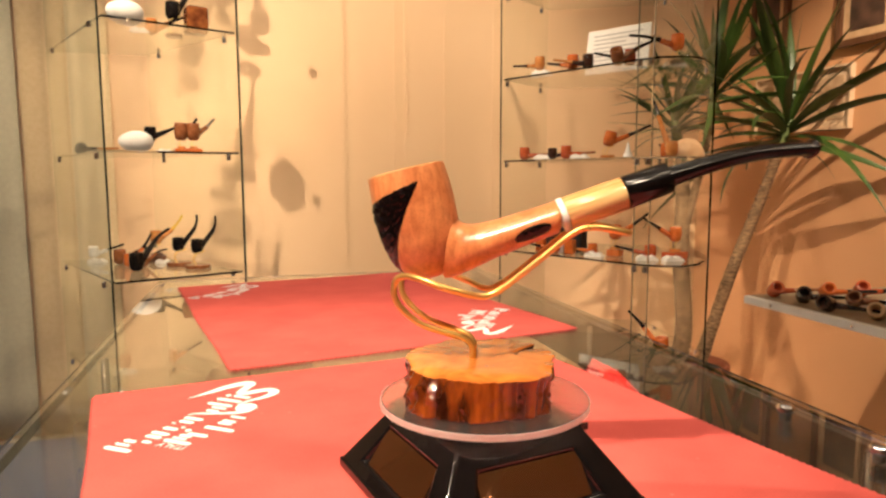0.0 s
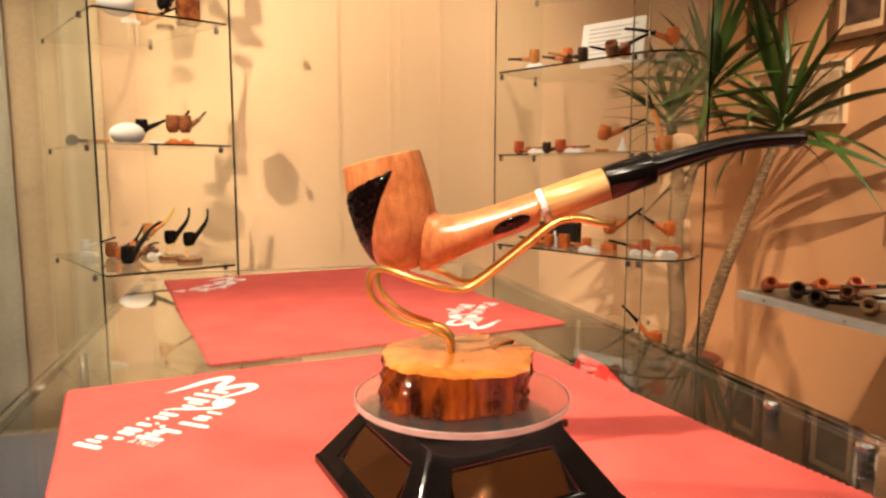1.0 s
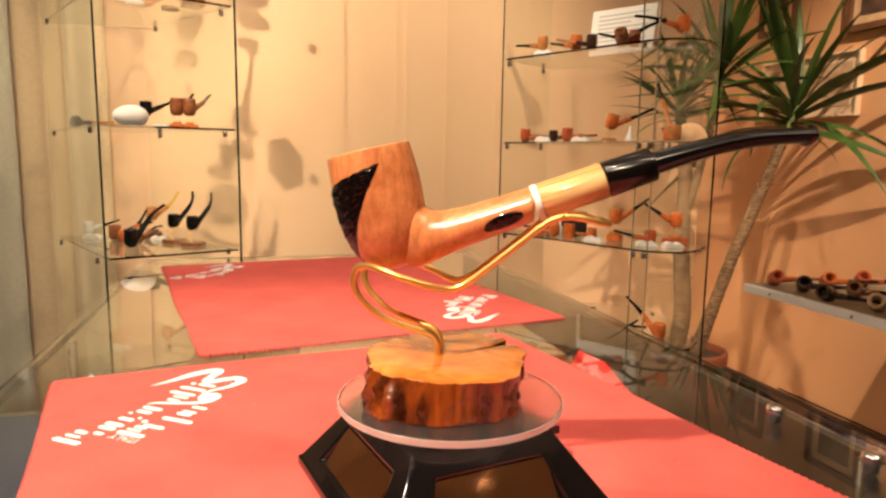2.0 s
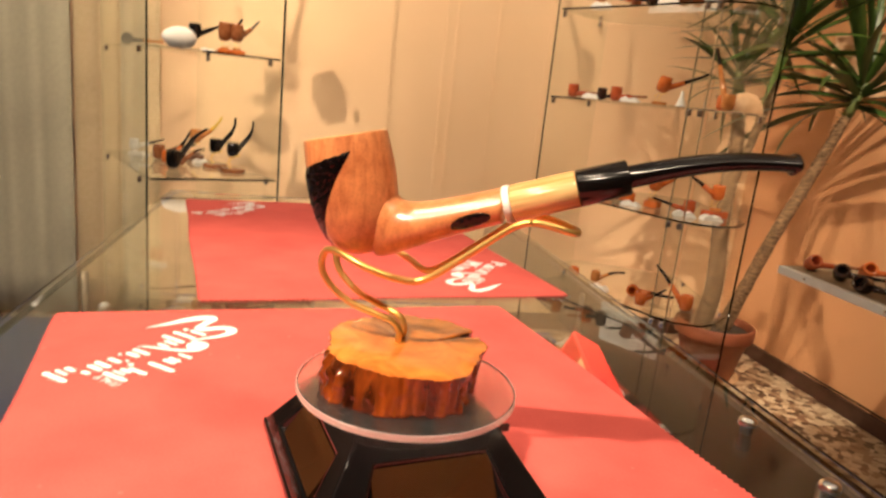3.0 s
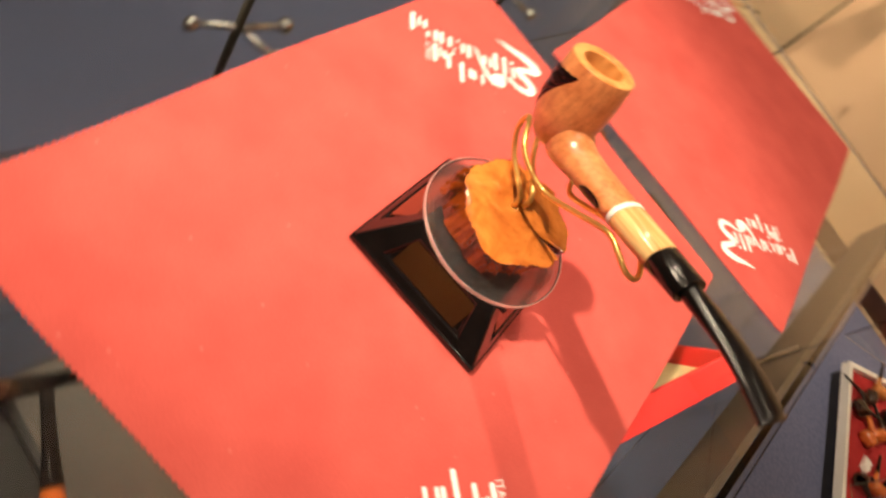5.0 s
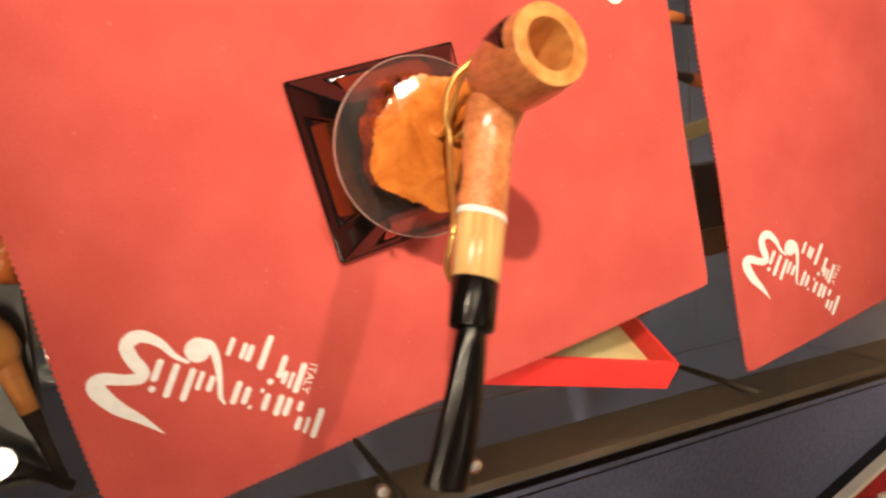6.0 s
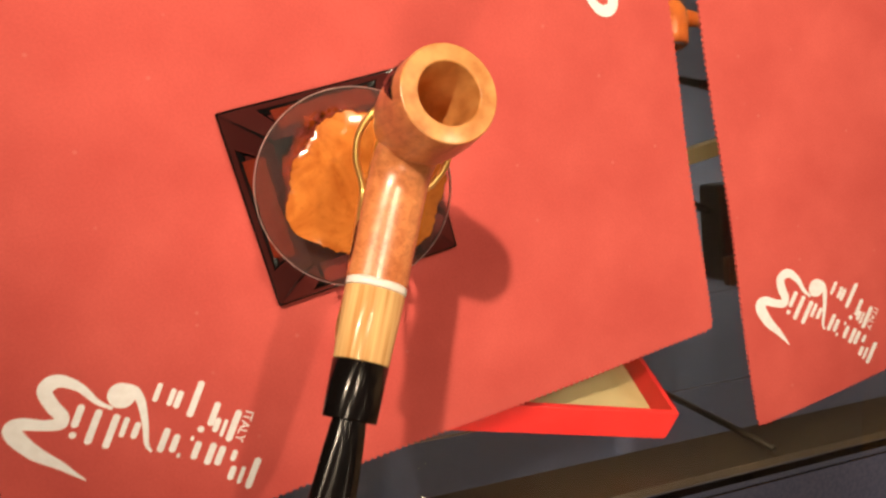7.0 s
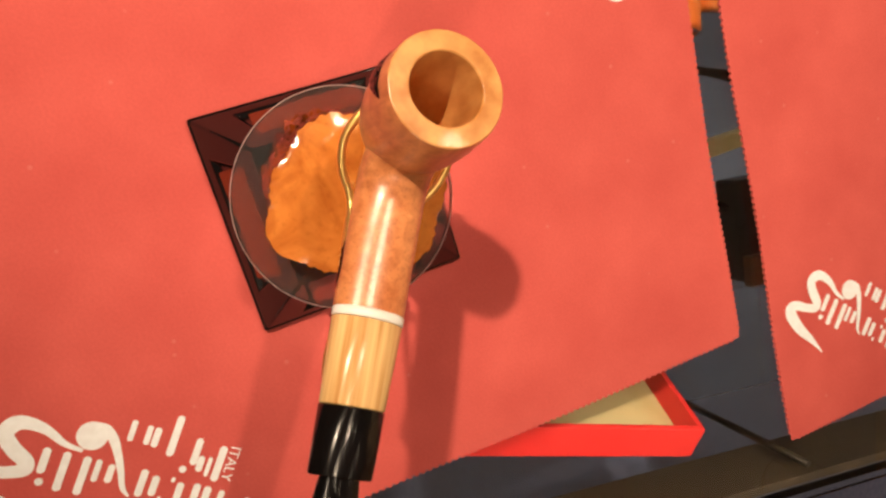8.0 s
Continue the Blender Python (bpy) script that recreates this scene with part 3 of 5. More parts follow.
def pyramid_wall_bm():
    """The four sloping sides with a sunken window in each, the top and the lip."""
    bm = bmesh.new()

    def face_pt(turn, u, v, inset=0.0):
        b = B0 - 0.0012 + (B1 - B0 + 0.0012) * v
        n = Vector((0, -(H1 - H0), B0 - B1)).normalized()
        n = Vector((0, -abs(n.y), abs(n.z)))
        p = Vector((u * b, -b, H0 + (H1 - H0) * v)) - n * inset
        return Matrix.Rotation(turn, 4, "Z") @ p

    for q in range(4):
        t = q * math.pi / 2
        us, vs = (-1.0, -0.66, 0.66, 1.0), (0.0, 0.16, 0.74, 1.0)
        g = [[bm.verts.new(face_pt(t, u * (1.0 if abs(u) == 1 else 1.0), v)) for u in us] for v in vs]
        for a in range(3):
            for c in range(3):
                if a == 1 and c == 1:
                    continue
                bm.faces.new((g[a][c], g[a][c + 1], g[a + 1][c + 1], g[a + 1][c]))
        ring = [g[1][1], g[1][2], g[2][2], g[2][1]]
        deep = [bm.verts.new(face_pt(t, u, v, 0.0022)) for u, v in ((-0.63, 0.19), (0.63, 0.19), (0.63, 0.71), (-0.63, 0.71))]
        for k in range(4):
            bm.faces.new((ring[k], ring[(k + 1) % 4], deep[(k + 1) % 4], deep[k]))
        bm.faces.new(deep)
    top = [bm.verts.new((x * B1, y * B1, H1)) for x, y in ((-1, -1), (1, -1), (1, 1), (-1, 1))]
    bm.faces.new(top)
    bmesh.ops.remove_doubles(bm, verts=bm.verts, dist=1e-5)
    return bm


base = part("base", pyramid_wall_bm(), PLASTIC, turntable, bevel=0.0015, soft=True)
part("foot_plate", box_bm(-B0, B0, -B0, B0, 0.0, H0), PLASTIC, turntable, bevel=0.0014, soft=True)
slope = math.atan2(H1 - H0, B0 - 0.0012 - B1)
for q in range(4):
    v = 0.45
    b = B0 - 0.0012 + (B1 - B0 + 0.0012) * v
    cell = part("solar_cell", box_bm(-0.0255, 0.0255, -0.0092, 0.0092, -0.0006, 0.0006), SOLAR, base, "dark brown glossy solar cell")
    cell.matrix_basis = Matrix.Rotation(q * math.pi / 2, 4, "Z") @ Matrix.Translation((0, -b, H0 + (H1 - H0) * v)) @ Matrix.Rotation(slope, 4, "X") @ Matrix.Translation((0, 0, -0.0013))
part("spindle", lathe_bm([(0.011, H1), (0.011, 0.0372), (0.008, 0.0385), (0.008, 0.0405)], 32), PLASTIC, turntable)
disc = part("plate", lathe_bm([(0.0468, 0.0405), (0.0473, 0.0410), (0.0473, 0.0432), (0.0468, 0.0437)], 128), ACRYLIC, turntable, "clear acrylic round plate")
disc.location = (0.0007, -0.0003, 0)
edge = part("plate_rim", lathe_bm([(0.04732, 0.0407), (0.0476, 0.0409), (0.0476, 0.0433), (0.04732, 0.0435)], 128, closed=True), FROST, disc, "frosted plate edge with scattered light painted in as pink", smooth=False)
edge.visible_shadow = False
disc.visible_shadow = False
part("power_switch", box_bm(0.034, 0.038, -0.0285, -0.0270, 0.030, 0.033), PLASTIC, base)

# ---- wood slice ----
TURN = -30.0
spin = pose(0.0044, 0.0031, 0, 0, 0, TURN)
SLAB_Z0, SLAB_Z1 = 0.0438, 0.0612


def toward(a, degrees, wide):
    """1 in the direction given, falling to 0 over the width, both in degrees."""
    d = (a - math.radians(degrees) + math.pi) % (2 * math.pi) - math.pi
    return math.exp(-(d / math.radians(wide)) ** 2)


def slab_split(a):
    """How much of the radius the drying crack leaves."""
    d = (a - math.radians(46) + math.pi) % (2 * math.pi) - math.pi
    return 1 - 0.6 * max(0.0, 1 - abs(d) / 0.09) ** 0.8


def slab_round(a):
    return 0.0350 + 0.0024 * math.cos(a - math.radians(115)) + 0.0046 * toward(a, -46, 17) - 0.0036 * toward(a, 2, 18)


def slab_radius(a):
    r = slab_round(a) + 0.0006 * math.sin(7 * a)
    r += 0.0016 * noise.noise((math.cos(a) * 3.5, math.sin(a) * 3.5, 0.3)) + 0.0014 * noise.noise((math.cos(a) * 13, math.sin(a) * 13, 2.3))
    return r * slab_split(a)


def slab_rim(a):
    c, q = math.cos(a), math.sin(a)
    return SLAB_Z1 - 0.0007 - 0.0012 * toward(a, -118, 60) + 0.0007 * noise.noise((c * 5, q * 5, 4.1)) + 0.00008 * noise.noise((c * 14, q * 14, 1.1))


slab = thing("wood_slice", spin, "varnished burl wood slice with dark bark edge", "wood slice")
N = 320
bm = bmesh.new()
angles = [2 * math.pi * k / N for k in range(N)]
rim = [bm.verts.new((slab_radius(a) * math.cos(a), slab_radius(a) * math.sin(a), slab_rim(a))) for a in angles]
prev = rim
for f in (0.93, 0.90, 0.86, 0.82, 0.77, 0.70, 0.55, 0.3, 0.1):
    # the varnished face rounds over softly towards its edge
    fall = max(0.0, (f - 0.70) / 0.30) ** 1.6
    ring = []
    for a, v in zip(angles, rim):
        r = f * slab_round(a) * slab_split(a)
        x, y = r * math.cos(a), r * math.sin(a)
        ring.append(bm.verts.new((x, y, (SLAB_Z1 - 0.0004) * (1 - fall) + v.co.z * fall + 0.0009 * (1 - f) * noise.noise((x * 60, y * 60, 7)))))
    for k in range(N):
        bm.faces.new((prev[k], prev[(k + 1) % N], ring[(k + 1) % N], ring[k]))
    prev = ring
bm.faces.new(prev)
part("top_face", bm, SLAB, slab, "orange varnished burl face", smooth=True)
bm = bmesh.new()
rows = []
for j in range(17):
    f = j / 16
    row = []
    for k in range(N):
        a = 2 * math.pi * k / N
        r = slab_radius(a)
        c, s_ = math.cos(a), math.sin(a)
        rough = 1.0 if (-2.9 < (a + math.pi) % (2 * math.pi) - math.pi < -2.0 or -0.7 < (a + math.pi) % (2 * math.pi) - math.pi < 0.1) else 0.30
        bumpy = 0.0026 * rough * noise.noise((c * 9, s_ * 9, f * 3)) + 0.0018 * rough * noise.noise((c * 26, s_ * 26, f * 7)) + 0.0005 * rough * noise.noise((c * 60, s_ * 60, f * 16))
        flare = toward(a, -118, 48)
        bumpy *= 1 - 0.35 * flare
        out = r - 0.0028 * f * (1 - flare) + 0.0058 * flare * math.sin(0.5 * math.pi * min(1, 1.5 * f)) - 0.0012 * math.sin(math.pi * f) + bumpy * min(1, 4 * f) + 0.0002
        top_z = slab_rim(a)
        row.append(bm.verts.new((out * c, out * s_, top_z + (SLAB_Z0 - top_z) * f)))
    rows.append(row)
for a, b in zip(rows, rows[1:]):
    for k in range(N):
        bm.faces.new((a[k], b[k], b[(k + 1) % N], a[(k + 1) % N]))
bm.faces.new(rows[-1][::-1])
part("bark", bm, BARK, slab, "glossy dark reddish bark edge", smooth=True)

# ---- brass wire stand ----
stand = thing("pipe_stand", spin, "bent brass wire pipe stand on wood slice", "stand")
line = []
for s_ in (-1, 1):
    half = [(x, mid + wide * s_, z) for x, mid, wide, z in (
        (-0.0056, 0.0035, 0.0040, 0.0605), (-0.0056, 0.0035, 0.0040, 0.0660), (-0.0085, 0.0035, 0.0045, 0.0698), (-0.0155, 0.0035, 0.0055, 0.0722), (-0.0280, 0.0035, 0.0070, 0.0765), (-0.0370, 0.0035, 0.0080, 0.0835), (-0.0405, 0.0035, 0.0086, 0.0905), (-0.0392, 0.0035, 0.0096, 0.0972), (-0.0340, 0.0035, 0.0130, 0.0995), (-0.0260, 0.0035, 0.0174, 0.0985),
        (-0.0180, 0.0035, 0.0190, 0.0960), (-0.0090, 0.0035, 0.0164, 0.0930), (-0.0020, 0.0035, 0.0115, 0.0908), (0.0030, 0.0034, 0.0093, 0.0912), (0.0100, 0.0032, 0.0088, 0.0955), (0.0250, 0.0030, 0.0086, 0.1078), (0.0380, 0.0028, 0.0085, 0.1185), (0.0450, 0.0028, 0.0083, 0.1212), (0.0520, 0.0028, 0.0078, 0.1208), (0.0600, 0.0028, 0.0050, 0.1190))]
    line.append(half)
wire = smooth_path(line[0] + [(0.0632, 0.0028, 0.1184)] + line[1][::-1], 7)
third = 7 * 17
for a, b, name in ((0, third + 1, "arm"), (third, len(wire) - third, "end_loop"), (len(wire) - third - 1, len(wire), "arm")):
    part(name, tube_bm(wire[a:b], 0.00145, 16), BRASS, stand, smooth=True)

# ---- the pipe ----
pipe = thing("tobacco_pipe", spin @ pose(0.0005, 0.0018, 0, 0, 0, 1.1), "polished briar tobacco pipe with carved black patch", "pipe")
AX = Vector((-0.238, 0, 0.971)).normalized()
XX = Vector((AX.z, 0, -AX.x))
bowl_m = Matrix(((XX.x, 0, AX.x, -0.0245), (0, 1, 0, 0), (XX.z, 0, AX.z, 0.0975), (0, 0, 0, 1)))
OUTER = [(0.0, 0.0), (0.0045, 0.0004), (0.0075, 0.0014), (0.0102, 0.0032), (0.0124, 0.0056), (0.0142, 0.0086), (0.0158, 0.0125), (0.0171, 0.0175), (0.0180, 0.0235), (0.0184, 0.0300), (0.0184, 0.0370), (0.0180, 0.0430), (0.0175, 0.0492)]
PROFILE = OUTER + [(0.0173, 0.0498), (0.0169, 0.0501), (0.0116, 0.0501), (0.0112, 0.0499), (0.0110, 0.0492), (0.0108, 0.035), (0.0105, 0.020), (0.0080, 0.0145), (0.004, 0.012), (0.0, 0.0115)]
part("bowl", lathe_bm(OUTER + [(0.0173, 0.0498)], 96, m=bowl_m), BRIAR, pipe, smooth=True)
bowl = pipe.children[0]
bm = bmesh.new()
bm.from_mesh(bowl.data)
bmesh.ops.delete(bm, geom=[f for f in bm.faces if len(f.verts) > 4], context="FACES_ONLY")
bm.to_mesh(bowl.data)
bm.free()
bm = lathe_bm([(0.0173, 0.0498)] + PROFILE[len(OUTER) + 1:], 96, m=bowl_m)
bmesh.ops.delete(bm, geom=[f for f in bm.faces if len(f.verts) > 4], context="FACES_ONLY")
bmesh.ops.recalc_face_normals(bm, faces=bm.faces)
rim_ob = part("rim", bm, RAW_BRIAR, bowl, "pale sanded rim and chamber", smooth=True)
for p in rim_ob.data.polygons:
    p.use_smooth = p.normal.dot(AX) < 0.9


def bowl_r(s):
    return float(np.interp(s, [p[1] for p in OUTER], [p[0] for p in OUTER]))


bm = bmesh.new()
grid = []
NA, NS = 90, 60
for j in range(NA + 1):
    az = -214 + (214 - 69) * j / NA
    hi = 0.0437 - 0.0065 * min(1, max(0, (-70 - az) / 105)) + 0.0005 * noise.noise((az * 0.15, 0, 0))
    lo = float(np.interp(az, [-214, -200, -180, -155, -131, -100, -85, -69], [0.030, 0.015, 0.0055, 0.005, 0.0135, 0.0295, 0.0365, 0.0433])) + 0.0005 * noise.noise((az * 0.2, 3, 0))
    hi = max(hi, lo + 0.0002)
    col = []
    for k in range(NS + 1):
        s_ = lo + (hi - lo) * k / NS
        edge = min(1.0, 6 * min(k, NS - k, j, NA - j) / 30)
        a = math.radians(az)
        c, q = math.cos(a), math.sin(a)
        lump = 0.0006 * noise.noise((c * 14, q * 14, s_ * 700)) + 0.0004 * noise.noise((c * 30, q * 30, s_ * 1500))
        r = bowl_r(s_) + 0.00005 + edge * (0.0004 + lump)
        col.append(bm.verts.new(bowl_m @ Vector((r * c, r * q, s_))))
    grid.append(col)
for a, b in zip(grid, grid[1:]):
    for k in range(NS):
        bm.faces.new((a[k], b[k], b[k + 1], a[k + 1]))
part("carved_patch", bm, CARVED, bowl, "rough carved glossy black patch", smooth=True)

def along(x):
    return 0.1262 + (x - 0.0340) * 0.3647


# stations of the shank: place, lift of the fillet over the axis, half width, half height
SHANK = [(x, along(x) + lift, hw, hh) for x, lift, hw, hh in (
    (-0.0187, 0.0076, 0.0116, 0.0172), (-0.0170, 0.0060, 0.0117, 0.0162), (-0.0154, 0.0045, 0.0118, 0.0150), (-0.0140, 0.0032, 0.0118, 0.0137), (-0.0124, 0.0019, 0.0118, 0.0125), (-0.0100, 0.0008, 0.0118, 0.0113),
    (-0.0070, 0.0003, 0.0118, 0.0104), (-0.0035, 0.0, 0.0117, 0.0097), (0.0005, 0.0, 0.0117, 0.0091), (0.006, 0.0, 0.0116, 0.0085), (0.017, 0.0, 0.0115, 0.0079), (0.0325, 0.0, 0.0114, 0.0075))]
bm = bmesh.new()
rings = []
for k in range(46):
    f = k / 45
    f = f * f * 0.7 + f * 0.3
    x = SHANK[0][0] + (SHANK[-1][0] - SHANK[0][0]) * f
    zc, hw, hh = (float(np.interp(x, [p[0] for p in SHANK], [p[q] for p in SHANK])) for q in (1, 2, 3))
    rings.append([bm.verts.new((x, hw * math.cos(math.pi * q / 24), zc + hh * math.sin(math.pi * q / 24))) for q in range(48)])
for a, b in zip(rings, rings[1:]):
    for q in range(48):
        bm.faces.new((a[q], a[(q + 1) % 48], b[(q + 1) % 48], b[q]))
bm.faces.new(rings[-1])
bm.faces.new(rings[0][::-1])
bmesh.ops.recalc_face_normals(bm, faces=bm.faces)
shank = part("shank", bm, BRIAR, pipe, smooth=True)
shank.data.polygons[len(shank.data.polygons) - 2].use_smooth = False


def sleeve(name, x0, x1, r0, r1, w0, w1, mat, label=""):
    """A bushing of oval section on the shank's axis: half heights r0, r1 and half widths w0, w1 at its ends."""
    a, b = Vector((x0, 0, along(x0))), Vector((x1, 0, along(x1)))
    d = b - a
    up = Vector((-d.z, 0, d.x)).normalized()
    e = 0.0004
    stations = []
    for f, less in ((0, e), (e / d.length, 0), (1 - e / d.length, 0), (1, e)):
        r, w = r0 + (r1 - r0) * f - less, w0 + (w1 - w0) * f - less
        stations.append((a + d * f, w, r))
    bm = bmesh.new()
    loops = [[bm.verts.new(c + Vector((0, 1, 0)) * (w * math.cos(math.pi * q / 32)) + up * (r * math.sin(math.pi * q / 32))) for q in range(64)] for c, w, r in stations]
    for p, n in zip(loops, loops[1:]):
        for q in range(64):
            bm.faces.new((p[q], p[(q + 1) % 64], n[(q + 1) % 64], n[q]))
    bm.faces.new(loops[0][::-1])
    bm.faces.new(loops[-1])
    bmesh.ops.recalc_face_normals(bm, faces=bm.faces)
    return part(name, bm, mat, pipe, label, smooth=False)


for o in (sleeve("ring", 0.0326, 0.0354, 0.0076, 0.0076, 0.0115, 0.0115, IVORY, "white shank ring"), sleeve("olive_wood_collar", 0.0355, 0.0601, 0.0074, 0.0073, 0.0113, 0.0101, OLIVE, "pale striped olive wood collar"), sleeve("ferrule", 0.0602, 0.0787, 0.0074, 0.0068, 0.0102, 0.0096, STEMBLACK, "glossy black ferrule")):
    for p in o.data.polygons:
        p.use_smooth = len(p.vertices) == 4
stem_pts = smooth_path([(0.0775, 0, along(0.0775)), (0.0812, 0, 0.1433), (0.0900, 0, 0.1463), (0.1020, 0, 0.1499), (0.1140, 0, 0.1525), (0.1260, 0, 0.1538), (0.1345, 0, 0.1542), (0.1372, 0, 0.1541)], 6)
n = len(stem_pts)
fl = []
for k in range(n):
    f = k / (n - 1)
    fl.append((float(np.interp(f, [0, 0.08, 0.2, 0.4, 0.65, 0.88, 0.94, 1.0], [0.0058, 0.0060, 0.0066, 0.0078, 0.0088, 0.0091, 0.0092, 0.0084])), float(np.interp(f, [0, 0.2, 0.45, 0.7, 0.88, 0.93, 1.0], [0.0046, 0.0043, 0.0037, 0.0033, 0.0031, 0.0042, 0.0030]))))
part("stem", tube_bm(stem_pts, 1.0, 40, flat=fl), STEMBLACK, pipe, "glossy black bent stem", smooth=True)

bm = bmesh.new()
grid = []
for j in range(25):
    u = -1 + 2 * j / 24
    col = []
    for k in range(17):
        w = -1 + 2 * k / 16
        half = math.sqrt(max(0.0, 1 - u * u)) * 0.42
        a = math.radians(198) + w * half
        x = 0.0205 + u * 0.0078 + 0.0006 * noise.noise((u * 3, w * 3, 1))
        edge = min(1.0, 3 * (1 - max(abs(u), abs(w))))
        proud = 0.0001 + edge * (0.00045 + 0.0004 * noise.noise((u * 6, w * 3, 4)))
        hw, hh = (float(np.interp(x, [p[0] for p in SHANK], [p[q] for p in SHANK])) + proud for q in (2, 3))
        col.append(bm.verts.new((x, hw * math.cos(a), along(x) + hh * math.sin(a))))
    grid.append(col)
for a, b in zip(grid, grid[1:]):
    for k in range(16):
        bm.faces.new((a[k], a[k + 1], b[k + 1], b[k]))
bmesh.ops.recalc_face_normals(bm, faces=bm.faces)
part("carved_spot", bm, CARVED, shank, "small carved black oval", smooth=True)

# ---- red box inside the showcase ----
edge_a = Vector((0.217, 0.976, 0.026)).normalized()
edge_b = Vector((-0.417, 0.117, -0.901))
edge_b = (edge_b - edge_a * edge_b.dot(edge_a)).normalized()
edge_n = edge_a.cross(edge_b)
corner = ROOM @ Vector((0.1805, 0.2285, -0.0178))
turn3 = ROOM.to_3x3()
ax_a, ax_b, ax_n = turn3 @ edge_a, turn3 @ edge_b, turn3 @ edge_n
box_m = Matrix(((ax_a.x, ax_b.x, ax_n.x, corner.x), (ax_a.y, ax_b.y, ax_n.y, corner.y), (ax_a.z, ax_b.z, ax_n.z, corner.z), (0, 0, 0, 1)))
red_box = thing("gift_box", box_m, "open bright red cardboard box standing on its side", "box")
BL, BW, BD, BT = 0.23, 0.138, 0.0248, 0.004
part("long_side", box_bm(-BL, 0, 0, BT, -BD, 0), REDCARD, red_box, bevel=0.0006)
part("long_side", box_bm(-BL, 0, BW - BT, BW, -BD, 0), REDCARD, red_box, bevel=0.0006)
part("end_side", box_bm(-BT, 0, BT, BW - BT, -BD, 0), REDCARD, red_box)
part("end_side", box_bm(-BL, -BL + BT, BT, BW - BT, -BD, 0), REDCARD, red_box)
bottom = part("bottom", box_bm(-BL + BT, -BT, BT, BW - BT, -BD, -BD + BT), REDCARD, red_box)
part("lining", box_bm(-BL + BT + 0.0005, -BT - 0.0005, BT + 0.0005, BW - BT - 0.0005, -BD + BT, -BD + BT + 0.004), GOLDCARD, bottom, "pale gold cloth lining")


# ---- small display pipes ----
def mini_pipe(m, wood, stem_mat, label, size=1.0, rise=0.35, bend=0.0, stem_len=0.065, tall=0.044, group="display pipes", wide=0.0185):
    """A small pipe: the bowl stands at the origin, the stem runs along x."""
    t = thing("small_pipe", m @ Matrix.Scale(size * 0.9, 4), label, "pipe", group)
    prof = [(0.0, 0.0), (wide * 0.5, 0.0006), (wide * 0.8, tall * 0.10), (wide * 0.96, tall * 0.26), (wide, tall * 0.5), (wide * 0.95, tall * 0.85), (wide * 0.9, tall), (wide * 0.6, tall), (wide * 0.56, tall * 0.9), (wide * 0.5, tall * 0.4), (0, tall * 0.35)]
    part("bowl", lathe_bm(prof, 24), wood, t, smooth=True)
    x1, z0 = 0.050, tall * 0.30
    part("shank", tube_bm([Vector((0.006, 0, z0)), Vector((0.022, 0, z0 + 0.016 * rise)), Vector((x1, 0, z0 + 0.044 * rise))], [0.0105, 0.008, 0.0066], 14), wood, t, smooth=True)
    pts = [Vector((x1 - 0.002, 0, z0 + 0.043 * rise))]
    ang = math.atan(rise)
    for k in range(8):
        ang += bend / 8
        pts.append(pts[-1] + Vector((math.cos(ang), 0, math.sin(ang))) * (stem_len / 8))
    part("stem", tube_bm(pts, [0.0062, 0.0058, 0.005, 0.0045, 0.0042, 0.0040, 0.0038, 0.004, 0.0036], 12), stem_mat, t, smooth=True)
    return t


def pipe_rest(m, wood, label, size=1.0, high=0.03, rad=0.022):
    """A small round wooden foot with two brass prongs."""
    t = thing("pipe_rest", m @ Matrix.Scale(size, 4), label, "stand", "small pipe rests")
    part("foot", lathe_bm([(rad - 0.001, 0), (rad, 0.001), (rad, 0.008), (rad - 0.001, 0.009)], 28), wood, t, smooth=False)
    for s_ in (-1, 1):
        part("prong", tube_bm(smooth_path([(-0.004, 0.006 * s_, 0.0085), (-0.010, 0.010 * s_, high * 0.6), (-0.002, 0.011 * s_, high), (0.018, 0.009 * s_, high + 0.006)], 4), 0.0012, 8), BRASS, t, smooth=True)
    return t


def card_holder(m, size=1.0):
    """A folded white card saddle that carries a pipe."""
    t = thing("card_holder", m @ Matrix.Scale(size * 0.8, 4), "folded white card pipe holder on glass shelf", "holder", "white card holders")
    pts = [(-0.030, 0.000), (-0.026, 0.010), (-0.012, 0.017), (0.004, 0.010), (0.018, 0.015), (0.032, 0.004), (0.034, 0.0)]
    bm = bmesh.new()
    lo = [bm.verts.new((x, -0.014, z)) for x, z in pts]
    hi = [bm.verts.new((x, 0.014, z)) for x, z in pts]
    for k in range(len(pts) - 1):
        bm.faces.new((lo[k], lo[k + 1], hi[k + 1], hi[k]))
    bm.faces.new(lo[::-1])
    bm.faces.new(hi)
    part("card", bm, WHITE, t, bevel=0.001)
    return t


def egg(m, size=1.0):
    prof = [(0, 0)] + [(0.036 * math.sin(a) * (1 - 0.10 * math.cos(a)), 0.055 * (1 - math.cos(a))) for a in [math.pi * k / 16 for k in range(1, 16)]] + [(0, 0.11)]
    ob = part("white_egg", lathe_bm(prof, 32), WHITE, smooth=True)
    ob.matrix_world = m @ Matrix.Scale(size, 4) @ pose(-0.055, 0, 0.0345, 0, 90, 0)
    return tagged(ob, "large white ceramic egg lying on glass shelf", "ornament", "white eggs")


def block(m, sx, sy, sz, mat, name, label, category):
    ob = part(name, box_bm(-sx / 2, sx / 2, -sy / 2, sy / 2, 0, sz), mat, bevel=min(sx, sy, sz) * 0.12)
    ob.matrix_world = m
    return tagged(ob, label, category)


# ---- glass shelf cabinets ----
TRAY_Z = -0.785


